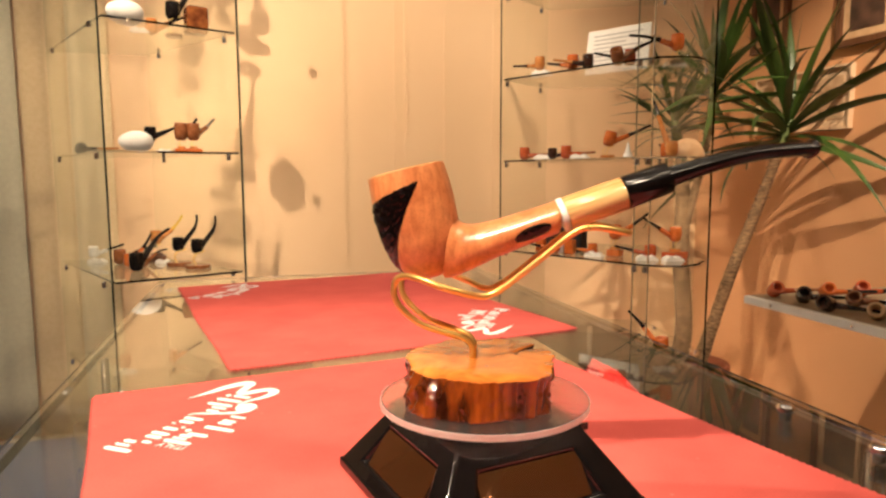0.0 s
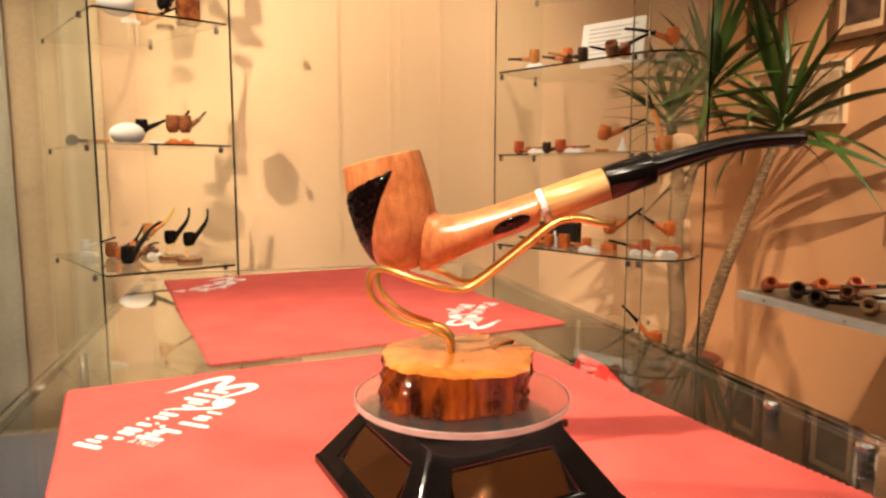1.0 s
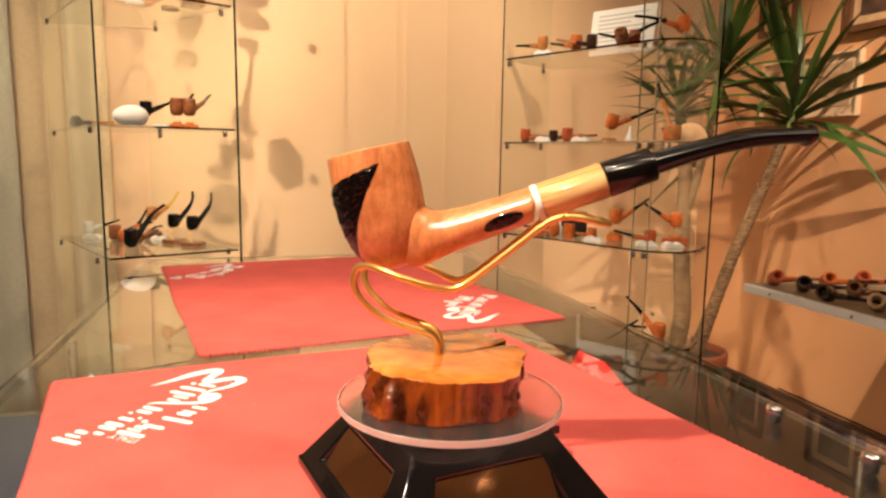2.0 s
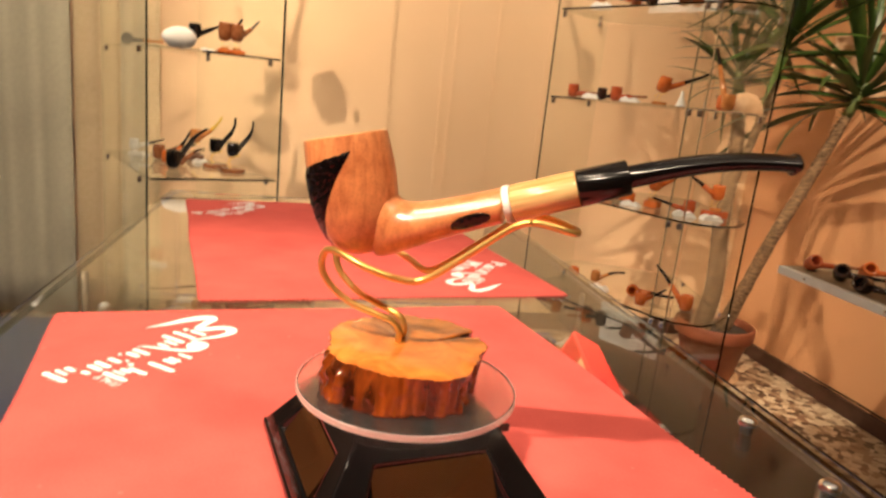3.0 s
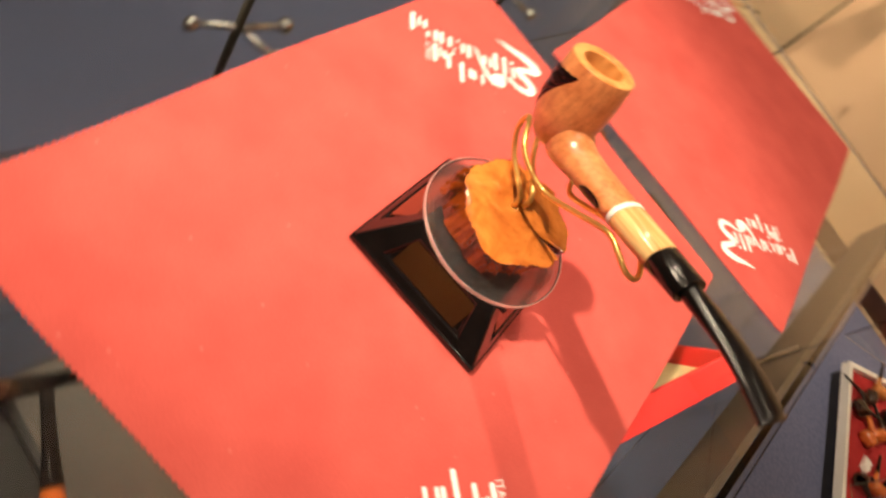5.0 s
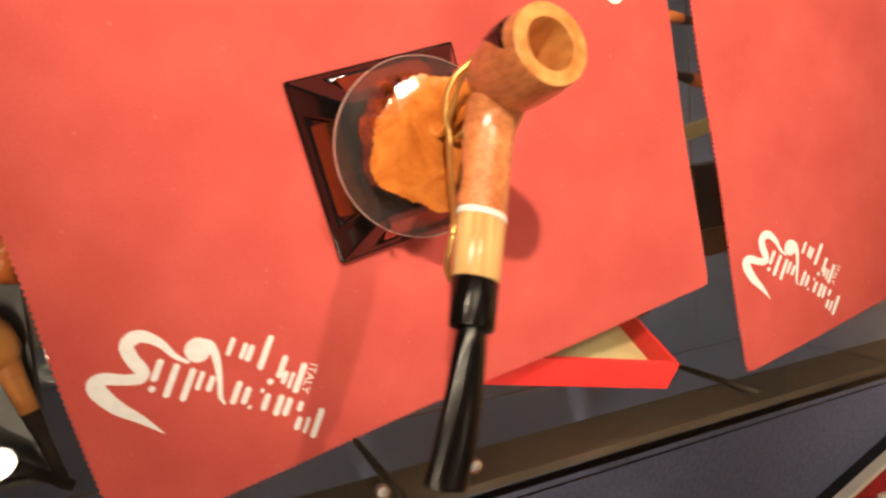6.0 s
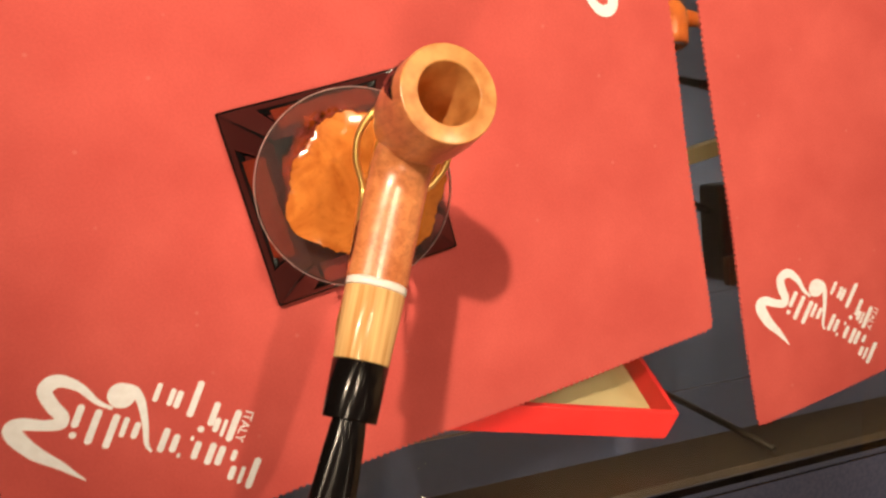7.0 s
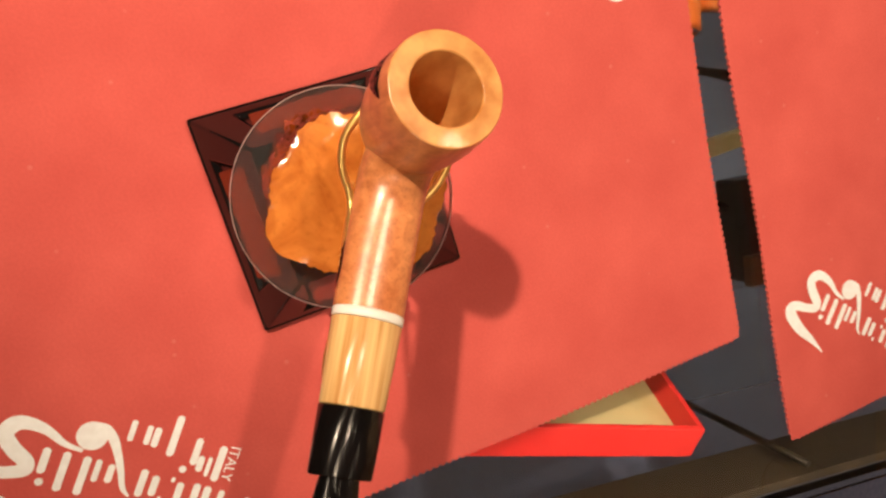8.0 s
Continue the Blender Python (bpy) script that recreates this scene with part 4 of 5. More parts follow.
def shelf_cabinet(name, outline, heights, posts, label, edges, red=False):
    t = thing(name, Matrix(), label, "glass cabinet")
    for z in heights:
        pane("glass_shelf", prism_bm(outline, z - 0.006, z), t)
    for k, (a, b) in enumerate(posts):
        a, b = Vector(a), Vector(b)
        d = (b - a).normalized()
        nrm = Vector((-d.y, d.x)) * 0.003
        pane("side_pane", prism_bm([tuple(a - nrm), tuple(b - nrm), tuple(b + nrm), tuple(a + nrm)], FLOOR_Z + 0.10, 1.25), t)
        for z in heights:
            for f in (0.12, 0.85):
                p = a + (b - a) * f
                stud = part("shelf_stud", lathe_bm([(0.0085, 0), (0.009, 0.001), (0.009, 0.016), (0.0075, 0.018)], 14), CHROME, t, "chrome shelf stud", smooth=False)
                stud.matrix_world = Matrix.Translation((p.x, p.y, z - 0.024))
    cx, cy = sum(p[0] for p in outline) / len(outline), sum(p[1] for p in outline) / len(outline)
    big = roof = [(cx + (x - cx) * 1.04, cy + (y - cy) * 1.04) for x, y in outline]
    if red:
        tray = [(1.08, 1.84), (1.205, 1.255), (1.51, 1.355), (1.66, 1.80), (1.34, 2.03)]
        big = tray
        tx, ty = sum(p[0] for p in tray) / 5, sum(p[1] for p in tray) / 5
        inner = [(tx + (x - tx) * 0.94, ty + (y - ty) * 0.94) for x, y in tray]
        bm = bmesh.new()
        m = len(big)
        ring = [[bm.verts.new((x, y, z)) for x, y in pts] for pts, z in ((big, TRAY_Z - 0.012), (big, TRAY_Z + 0.018), (inner, TRAY_Z + 0.018), (inner, TRAY_Z - 0.008))]
        for a, b in zip(ring, ring[1:]):
            for k in range(m):
                bm.faces.new((a[k], a[(k + 1) % m], b[(k + 1) % m], b[k]))
        part("base_frame", bm, WHITE, t, "white painted base frame")
        part("base_felt", prism_bm([(tx + (x - tx) * 0.938, ty + (y - ty) * 0.938) for x, y in tray], TRAY_Z - 0.02, TRAY_Z), TRAYFELT, t, "deep red felt base")
        part("base_foot", prism_bm(inner, FLOOR_Z, TRAY_Z - 0.021), BLACKBOX, t, "black recessed foot")
    else:
        part("base_plate", prism_bm(big, FLOOR_Z + 0.008, FLOOR_Z + 0.058), WALNUT, t, "dark wooden base")
    for x, y in edges:
        part("pane_edge", box_bm(x - 0.0010, x + 0.0010, y - 0.0010, y + 0.0010, FLOOR_Z + 0.10, 1.25), GLASSEDGE, t, "dark green glass edge")
    pane("top_pane", prism_bm(roof, 1.251, 1.257), t)
    return t


# the last height is an unseen shelf, added for pipes that throw shadows
LSH = (0.595, 0.2215, -0.160, -0.505, 0.945)
shelf_cabinet("shelf_cabinet", [(-0.262, 1.855), (0.103, 1.955), (-0.165, 2.475), (-0.475, 2.52)], LSH, [((-0.272, 1.850), (-0.485, 2.52)), ((0.111, 1.955), (-0.155, 2.475))], "glass shelf cabinet holding pipes and white eggs", [(-0.274, 1.847), (0.114, 1.951)])
# here too the last height is an unseen shelf for shadow casters
RSH = (0.49, 0.20, -0.125, -0.43, 0.79)
curve_out = [(1.02, 1.88), (1.11, 1.62), (1.195, 1.37), (1.235, 1.30), (1.30, 1.265), (1.37, 1.28), (1.46, 1.34), (1.62, 1.80), (1.30, 2.02)]
shelf_cabinet("shelf_cabinet", curve_out, RSH, [((1.010, 1.885), (1.29, 2.03)), ((1.189, 1.360), (1.2115, 1.3175)), ((1.468, 1.335), (1.63, 1.80))], "curved glass shelf cabinet holding briar pipes", [(1.188, 1.356), (1.2125, 1.3155)], True)


def on(p, z, turn=0.0):
    return pose(p[0], p[1], z + 0.0003, 0, 0, turn)


def lying(p, z, turn, lean=78):
    return pose(p[0], p[1], z, 0, 0, turn) @ pose(0, 0, 0.0185, lean, 0, 0) @ pose(0, 0, -0.018)


S1, S2, S3, S4, S0 = LSH
# guessed pipes above the view, put in to shadow the wall behind
for x, y, tn, w in ((-0.270, 1.988, 30, HONEY), (-0.190, 2.108, 200, BRIARDARK), (-0.100, 2.018, 120, EBONITE), (-0.020, 2.088, 60, ORANGE), (-0.310, 2.188, 80, BLACKWOOD), (-0.150, 2.248, 10, HONEY), (-0.050, 2.208, 300, EBONITE), (-0.270, 2.368, 150, BRIARDARK)):
    pipe_rest(on((x, y), S0), WALNUT, "small brass pipe rest on wood foot", 1.1, 0.045)
    mini_pipe(on((x, y), S0 + 0.049, tn), w, EBONITE, "guessed briar pipe on unseen upper shelf, casts shadows", 1.4, 0.9, 0.4, 0.07)
egg(on((-0.205, 1.953), S1, 15), 0.95)
mini_pipe(on((-0.135, 2.068), S1, 10), HONEY, EBONITE, "orange briar pipe with black stem on shelf", 1.1, 0.5)
pipe_rest(on((-0.070, 2.098), S1), WALNUT, "small brass pipe rest on wood foot", 1.2, 0.045)
mini_pipe(on((-0.070, 2.098), S1 + 0.052, 40), EBONITE, EBONITE, "black pipe with bent stem on brass rest", 1.4, 1.3, 0.5, 0.08)
block(on((-0.005, 2.018), S1, 10), 0.065, 0.06, 0.078, TORTOISE, "tortoise_block", "dark brown polished wooden tobacco jar", "jar")
egg(on((-0.195, 2.008), S2, 12), 0.92)
mini_pipe(lying((-0.370, 2.288), S2, 15), BLACKWOOD, HONEY, "dark briar pipe with tan shank lying on shelf", 1.1, 0.2)
block(on((-0.045, 2.068), S2, 8), 0.085, 0.05, 0.014, ORANGE, "wood_block", "orange lacquered wooden block", "block")
for q in (-0.018, 0.020):
    pipe_rest(on((-0.045 + q, 2.068), S2 + 0.0145), HONEY, "small brass pipe rest on wood foot", 0.8, 0.034, 0.015)
    mini_pipe(on((-0.045 + q, 2.068), S2 + 0.040, 55 if q < 0 else 40), BRIARDARK, CHROME if q > 0 else EBONITE, "reddish briar pipe on brass rest", 1.25, 0.6, 0.2, 0.045, 0.05)
pipe_rest(on((-0.155, 2.158), S2), WALNUT, "small brass pipe rest on wood foot", 0.9, 0.045)
mini_pipe(on((-0.155, 2.158), S2 + 0.040, -30), EBONITE, EBONITE, "black pipe on brass rest", 1.2, 0.35, 0.1, 0.05)

card_holder(on((-0.350, 2.388), S3, -25), 1.25)
mini_pipe(on((-0.360, 2.398), S3 + 0.018, 20), WHITE, EBONITE, "white pipe with black stem on card holder", 1.0, 0.3)
mini_pipe(on((-0.275, 2.308), S3, -20), BRIARDARK, EBONITE, "brown briar pipe with black stem on shelf", 1.3, 0.5, -0.3)
mini_pipe(on((-0.215, 2.088), S3, 20), EBONITE, EBONITE, "black pipe with tall bent stem on shelf", 1.35, 1.4, -0.5, 0.055, 0.050)
block(on((-0.155, 2.348), S3, 5), 0.06, 0.05, 0.02, WALNUT, "wood_block", "dark brown wooden block", "block")
pipe_rest(on((-0.155, 2.348), S3 + 0.0205), WALNUT, "small brass pipe rest on wood foot", 0.9, 0.04)
mini_pipe(on((-0.155, 2.348), S3 + 0.062, 12), HONEY, YELLOW, "orange briar pipe with yellow stem", 1.25, 0.7, 0.5, 0.06)
for (x, y), tn in (((-0.085, 2.178), 12), ((-0.028, 2.088), 14)):
    pipe_rest(on((x, y), S3), BRIARDARK, "round reddish wooden foot with brass prongs", 1.35, 0.036, 0.030)
    mini_pipe(on((x, y), S3 + 0.050, tn), EBONITE, EBONITE, "black pipe with upright stem on brass rest", 1.2, 1.2, 0.8, 0.052, 0.044)
card_holder(on((-0.270, 2.108), S4, -25), 1.3)
mini_pipe(on((-0.270, 2.108), S4 + 0.02, 160), HONEY, EBONITE, "briar pipe with black stem on card holder", 1.1, 0.4)
mini_pipe(on((-0.120, 2.188), S4, 20), HONEY, EBONITE, "orange briar pipe with black stem on shelf", 1.1, 0.4)

card_holder(on((-0.170, 2.048), S1, -10), 1.1)
mini_pipe(on((-0.240, 2.208), S3, 35), ORANGE, EBONITE, "orange briar pipe with upright black stem on shelf", 1.15, 1.0, 0.3, 0.06)
mini_pipe(on((-0.195, 2.198), S3, 15), BRIARDARK, EBONITE, "small dark pipe with bent stem on shelf", 0.9, 0.9, -0.8, 0.05)
card_holder(on((-0.115, 2.058), S2, 20), 0.9)
card_holder(on((-0.135, 2.268), S3, 10), 1.1)

R1, R2, R3, R4, R0 = RSH
# unseen top shelf again: pipes added for the shadows they cast
for x, y, tn, w in ((1.09, 1.80, 100, ORANGE), (1.15, 1.68, 60, BLACKWOOD), (1.19, 1.54, 140, ORANGE), (1.25, 1.42, 30, HONEY), (1.26, 1.66, 200, BRIARDARK)):
    pipe_rest(on((x, y), R0), WALNUT, "small brass pipe rest on wood foot", 1.1, 0.045)
    mini_pipe(on((x, y), R0 + 0.049, tn), w, EBONITE, "guessed briar pipe on unseen upper shelf, casts shadows", 1.4, 0.6, 0.4, 0.07)
mini_pipe(on((1.235, 1.455), R1, 140), REDWOOD, EBONITE, "red polished briar pipe on shelf", 1.1, 0.25)
card_holder(on((1.38, 1.42), R1, -20), 1.4)
card_holder(on((1.14, 1.58), R2, -60), 1.2)
mini_pipe(on((1.10, 1.68), R2, -60), BLACKWOOD, EBONITE, "dark briar pipe on white card holder", 0.95, 0.1)
mini_pipe(on((1.36, 1.42), R2, 60), ORANGE, EBONITE, "orange briar pipe with black stem on shelf", 1.15, 0.3)
card_holder(on((1.195, 1.565), R3, -60), 1.25)
mini_pipe(on((1.135, 1.71), R3, 125), ORANGE, EBONITE, "orange briar pipe with black stem on shelf", 1.15, 0.15)
mini_pipe(on((1.325, 1.44), R3, 150), REDWOOD, EBONITE, "red polished briar pipe on shelf", 1.15, 0.25)
card_holder(on((1.17, 1.63), R4, -60), 1.3)
mini_pipe(on((1.13, 1.74), R4, 120), ORANGE, EBONITE, "orange briar pipe with black stem on shelf", 1.2, 0.3)
card_holder(on((1.10, 1.76), R1, -60), 1.4)
mini_pipe(on((1.10, 1.77), R1 + 0.021, 115), HONEY, EBONITE, "orange briar pipe with black stem on card holder", 1.1, 0.1)
mini_pipe(on((1.135, 1.62), R1, 100), ORANGE, EBONITE, "orange briar pipe with black stem on shelf", 1.2, 0.2)
mini_pipe(on((1.16, 1.57), R1, 150), BLACKWOOD, HONEY, "black and orange briar pipe on shelf", 1.1, 0.15)
mini_pipe(lying((1.20, 1.47), R1, -55, 40), BRIARDARK, EBONITE, "brown briar pipe with raised stem on shelf", 1.25, 0.5, -0.2, 0.08)
pipe_rest(on((1.345, 1.37), R1), WALNUT, "small brass pipe rest on wood foot", 1.0, 0.034)
mini_pipe(on((1.345, 1.37), R1 + 0.033, 165), ORANGE, EBONITE, "orange briar pipe with long black stem", 1.25, 0.3, -0.3, 0.09)
sign = thing("display_card", pose(1.275, 1.58, R1 + 0.0003, 0, 0, -66) @ pose(0, 0, 0, -9, 0, 0), "white display card with small unreadable print", "card")
part("sheet", box_bm(-0.115, 0.115, -0.0015, 0.0015, 0.0, 0.145), WHITE, sign)
for k in range(7):
    part("print_bar", box_bm(-0.09, 0.09 - 0.03 * ((k * 7) % 3), -0.0024, -0.0016, 0.122 - 0.014 * k, 0.126 - 0.014 * k), GREYINK, sign)
for p, tn in (((1.055, 1.79), -50), ((1.115, 1.62), -45)):
    mini_pipe(on(p, R2, tn), REDWOOD, BRIARDARK, "red polished briar pipe on shelf", 1.1, 0.08, 0.0, 0.05)
card_holder(on((1.085, 1.715), R2, -65), 1.3)
pipe_rest(on((1.185, 1.49), R2), HONEY, "small brass pipe rest on wood foot", 1.0, 0.032)
mini_pipe(on((1.185, 1.49), R2 + 0.031, -35) @ pose(0, 0, 0.006, 0, 14, 0), ORANGE, EBONITE, "orange briar pipe on brass rest", 1.2, 0.7, 0.1, 0.07)
cone = part("white_cone", lathe_bm([(0.016, 0), (0.014, 0.006), (0.006, 0.028), (0.0035, 0.045), (0, 0.047)], 20), WHITE, smooth=True)
cone.matrix_world = on((1.225, 1.44), R2)
tagged(cone, "small white ceramic cone on shelf", "ornament")
mini_pipe(on((1.31, 1.34), R2, 100), HONEY, EBONITE, "orange cup shaped pipe with upright black stem", 1.2, 2.4, 0.0, 0.05)
shell = part("wood_shell", lathe_bm([(0.062, 0), (0.062, 0.004), (0.058, 0.022), (0.046, 0.042), (0.028, 0.055), (0.0, 0.060)], 36), TAN, smooth=True)
shell.matrix_world = on((1.40, 1.37), R2) @ Matrix.Diagonal((1, 0.6, 1, 1))
tagged(shell, "pale tan half round wooden burl on shelf", "wood burl")
block(on((1.205, 1.75), R3, -62), 0.15, 0.05, 0.085, BLACKBOX, "black_box", "black cardboard pipe box on glass shelf", "box")
block(on((1.165, 1.66), R3, -60), 0.032, 0.03, 0.05, ORANGE, "wood_block", "orange wooden block on shelf", "block")
block(on((1.115, 1.77), R3, -60), 0.03, 0.03, 0.045, ORANGE, "wood_block", "orange wooden block on shelf", "block")
bottle = part("white_bottle", lathe_bm([(0.009, 0), (0.010, 0.002), (0.010, 0.034), (0.004, 0.042), (0.004, 0.056), (0, 0.057)], 20), WHITE, smooth=True)
bottle.matrix_world = on((1.155, 1.705), R3)
tagged(bottle, "small white plastic bottle on shelf", "bottle")
mini_pipe(on((1.215, 1.60), R3, 120), ORANGE, HONEY, "orange briar pipe on glass shelf", 1.0, 0.1)
block(on((1.27, 1.55), R3, -60), 0.045, 0.04, 0.022, ORANGE, "wood_block", "orange lacquered wooden block", "block")
pipe_rest(on((1.27, 1.55), R3 + 0.0225), HONEY, "small brass pipe rest on wood foot", 1.0, 0.034, 0.018)
mini_pipe(on((1.27, 1.55), R3 + 0.055, -35), ORANGE, EBONITE, "orange briar pipe on brass rest", 1.25, 0.7, 0.1, 0.06)
card_holder(on((1.285, 1.41), R3, -30), 1.35)
card_holder(on((1.345, 1.36), R3, -10), 1.3)
block(on((1.40, 1.41), R3, 10), 0.07, 0.05, 0.022, REDWOOD, "wood_block", "reddish wooden block on shelf", "block")
pipe_rest(on((1.40, 1.41), R3 + 0.0225), HONEY, "small brass pipe rest on wood foot", 1.0, 0.034, 0.018)
mini_pipe(on((1.40, 1.41), R3 + 0.055, 165), ORANGE, EBONITE, "orange briar pipe on brass rest", 1.2, 0.6, 0.0, 0.06)
mini_pipe(on((1.21, 1.72), R4, -40), HONEY, EBONITE, "orange briar pipe with black stem on shelf", 1.0, 0.6, -0.5)
mini_pipe(lying((1.26, 1.56), R4, -40), ORANGE, EBONITE, "orange briar pipe lying on shelf", 1.3, 0.1)
mini_pipe(on((1.35, 1.40), R4, 130), ORANGE, EBONITE, "orange briar pipe with black stem on shelf", 1.3, 1.2, -0.2)
mini_pipe(on((1.22, 1.46), R4, 10), ORANGE, EBONITE, "orange briar pipe with black stem on shelf", 1.1, 0.3)

# ---- pipes inside the showcase ----
for (x, y), tn, w in (((0.02, 0.262), 70, HONEY), ((0.10, 0.235), 100, BLACKWOOD), ((0.16, 0.27), 190, BLACKWOOD), ((-0.06, 0.245), 20, ORANGE)):
    mini_pipe(ROOM @ lying((x, y), INNER, tn), w, EBONITE, "briar pipe lying on inner glass shelf", 1.0, 0.1, 0, 0.06)
block(ROOM @ on((0.06, 0.25), INNER, 20), 0.05, 0.03, 0.02, GOLDCARD, "paper_packet", "pale gold paper packet on inner shelf", "packet")
block(ROOM @ on((0.074, 0.402), INNER, 3), 0.088, 0.09, 0.03, BLACKBOX, "black_box", "black cardboard box on inner shelf", "box")
block(ROOM @ on((-0.10, 0.62), INNER, -5), 0.14, 0.10, 0.03, WALNUT, "wooden_tray", "brown wooden tray on inner shelf", "tray")
mini_pipe(ROOM @ lying((-0.108, 0.312), INNER, 86), ORANGE, EBONITE, "orange briar pipe lying on inner glass shelf", 1.0, 0.05, 0, 0.06)
mini_pipe(ROOM @ lying((-0.050, 0.412), INNER, -98), ORANGE, EBONITE, "orange briar pipe with black stem on inner shelf", 1.0, 0.05, 0, 0.06)
block(ROOM @ on((0.000, 0.365), INNER, 12), 0.014, 0.09, 0.016, GOLDCARD, "paper_packet", "pale gold paper packet on inner shelf", "packet")
block(ROOM @ on((0.108, 0.372), INNER + 0.0305, 4), 0.026, 0.03, 0.008, WALNUT, "wood_block", "brown wooden block on black box", "block")
tray = thing("black_tray", ROOM @ pose(0.0, -0.335, INNER + 0.0003), "black velvet display tray on inner glass shelf", "tray")
part("velvet", box_bm(-0.20, 0.20, -0.105, 0.115, 0.0, 0.008), BLACKBOX, tray, bevel=0.001)
for x0, x1, y0, y1 in ((-0.205, 0.205, -0.110, -0.1055), (-0.205, 0.205, 0.1155, 0.120), (-0.205, -0.2005, -0.105, 0.115), (0.2005, 0.205, -0.105, 0.115)):
    part("tray_rim", box_bm(x0, x1, y0, y1, 0.0, 0.016), BLACKBOX, tray)
for x, y, tn, w in ((-0.15, -0.30, 30, ORANGE), (-0.07, -0.26, 80, BLACKWOOD), (0.045, -0.232, 165, ORANGE), (0.105, -0.236, 20, HONEY), (0.15, -0.29, 60, HONEY), (0.02, -0.32, 200, BLACKWOOD), (-0.10, -0.36, 10, HONEY)):
    mini_pipe(ROOM @ lying((x, y), INNER + 0.0085, tn), w, EBONITE, "briar pipe lying on black velvet tray", 1.1, 0.1, 0, 0.06)
# ---- white edged wall shelf with pipes ----
wall_shelf = thing("wall_shelf", ROOM, "brown topped wall shelf with white front edge", "shelf")
part("board", box_bm(1.262, RIGHT, -0.6, 1.300, -0.221, -0.2), TOPBOARD, wall_shelf, "dull brown shelf board")
part("front_edge", box_bm(1.245, 1.2616, -0.6, 1.302, -0.222, -0.201), WHITE, wall_shelf, "white painted front edge")
for y in (1.20, 0.94, 0.68, 0.40):
    screw = part("screw", lathe_bm([(0.0045, 0), (0.0045, 0.0015), (0.003, 0.0022)], 12), CHROME, wall_shelf)
    screw.matrix_local = Matrix.Translation((1.245, y, -0.2115)) @ pose(0, 0, 0, 0, -90, 0)
for (x, y), tn, w, st, lean in (((1.305, 1.255), -20, REDWOOD, BRIARDARK, 60), ((1.315, 1.160), -40, BLACKWOOD, EBONITE, 60), ((1.430, 1.200), -25, ORANGE, EBONITE, 60), ((1.530, 1.180), -30, REDWOOD, EBONITE, 50), ((1.285, 1.050), -75, BLACKWOOD, EBONITE, 70), ((1.390, 1.070), -50, BRIARDARK, EBONITE, 60), ((1.320, 0.940), -60, TAN, BRIARDARK, 70), ((1.450, 0.960), -40, BRIARDARK, EBONITE, 60)):
    mini_pipe(ROOM @ lying((x, y), -0.2, tn, lean), w, st, "polished briar pipe lying on wall shelf", 1.2, 0.12, 0.0, 0.07, group="pipes on the wall shelf")
block(ROOM @ on((1.590, 1.060), -0.2, 10), 0.22, 0.12, 0.004, WHITE, "paper_sheet", "white paper sheet lying on wall shelf", "paper")

# ---- red felt base of the curved cabinet ----
top_z = TRAY_Z
for (x, y), tn, w, st in (((1.22, 1.62), 60, ORANGE, EBONITE), ((1.30, 1.48), 100, ORANGE, EBONITE), ((1.20, 1.78), 200, BLACKWOOD, EBONITE), ((1.36, 1.60), 20, HONEY, EBONITE), ((1.44, 1.44), 120, HONEY, EBONITE), ((1.30, 1.72), 150, BLACKWOOD, EBONITE), ((1.42, 1.72), 240, ORANGE, EBONITE), ((1.30, 1.36), 30, BLACKWOOD, EBONITE)):
    mini_pipe(lying((x, y), top_z, tn), w, st, "briar pipe lying on red felt cabinet base", 1.25, 0.12, 0.0, 0.07, group="pipes on the red base")
for (x, y), tn, w in (((1.16, 1.70), 30, BLACKWOOD), ((1.25, 1.66), 140, ORANGE), ((1.24, 1.45), -30, BLACKWOOD), ((1.34, 1.52), 75, EBONITE), ((1.28, 1.80), 10, EBONITE), ((1.40, 1.52), 200, BLACKWOOD), ((1.46, 1.60), 60, EBONITE), ((1.22, 1.86), 100, HONEY)):
    mini_pipe(lying((x, y), top_z + 0.001, tn, 70), w, EBONITE, "dark briar pipe lying on red felt cabinet base", 1.3, 0.12, 0.0, 0.07, group="pipes on the red base")
for (x, y), tn in (((1.26, 1.54), 80), ((1.36, 1.40), 30), ((1.36, 1.80), 110)):
    card_holder(on((x, y), top_z, tn), 1.2)

# ---- potted yucca ----
POT = ROOM @ Vector((1.581, 1.989, FLOOR_Z))
pot = thing("flower_pot", Matrix.Translation(POT), "terracotta flower pot on saucer with soil", "plant pot")
part("saucer", lathe_bm([(0.10, 0.0), (0.115, 0.004), (0.125, 0.028), (0.121, 0.028), (0.11, 0.010), (0, 0.010)], 40), TAN, pot, "pale tan saucer", smooth=True)
part("wall", lathe_bm([(0.088, 0.011), (0.092, 0.014), (0.132, 0.185), (0.146, 0.187), (0.150, 0.195), (0.150, 0.235), (0.146, 0.240), (0.136, 0.240), (0.134, 0.200), (0.10, 0.05), (0.0, 0.05)], 48), TERRACOTTA, pot, smooth=False)
part("soil", lathe_bm([(0.130, 0.205), (0.131, 0.212), (0.07, 0.219), (0, 0.222)], 36), SOIL, pot, smooth=True)
for o in pot.children:
    for p in o.data.polygons:
        p.use_smooth = len(p.vertices) == 4


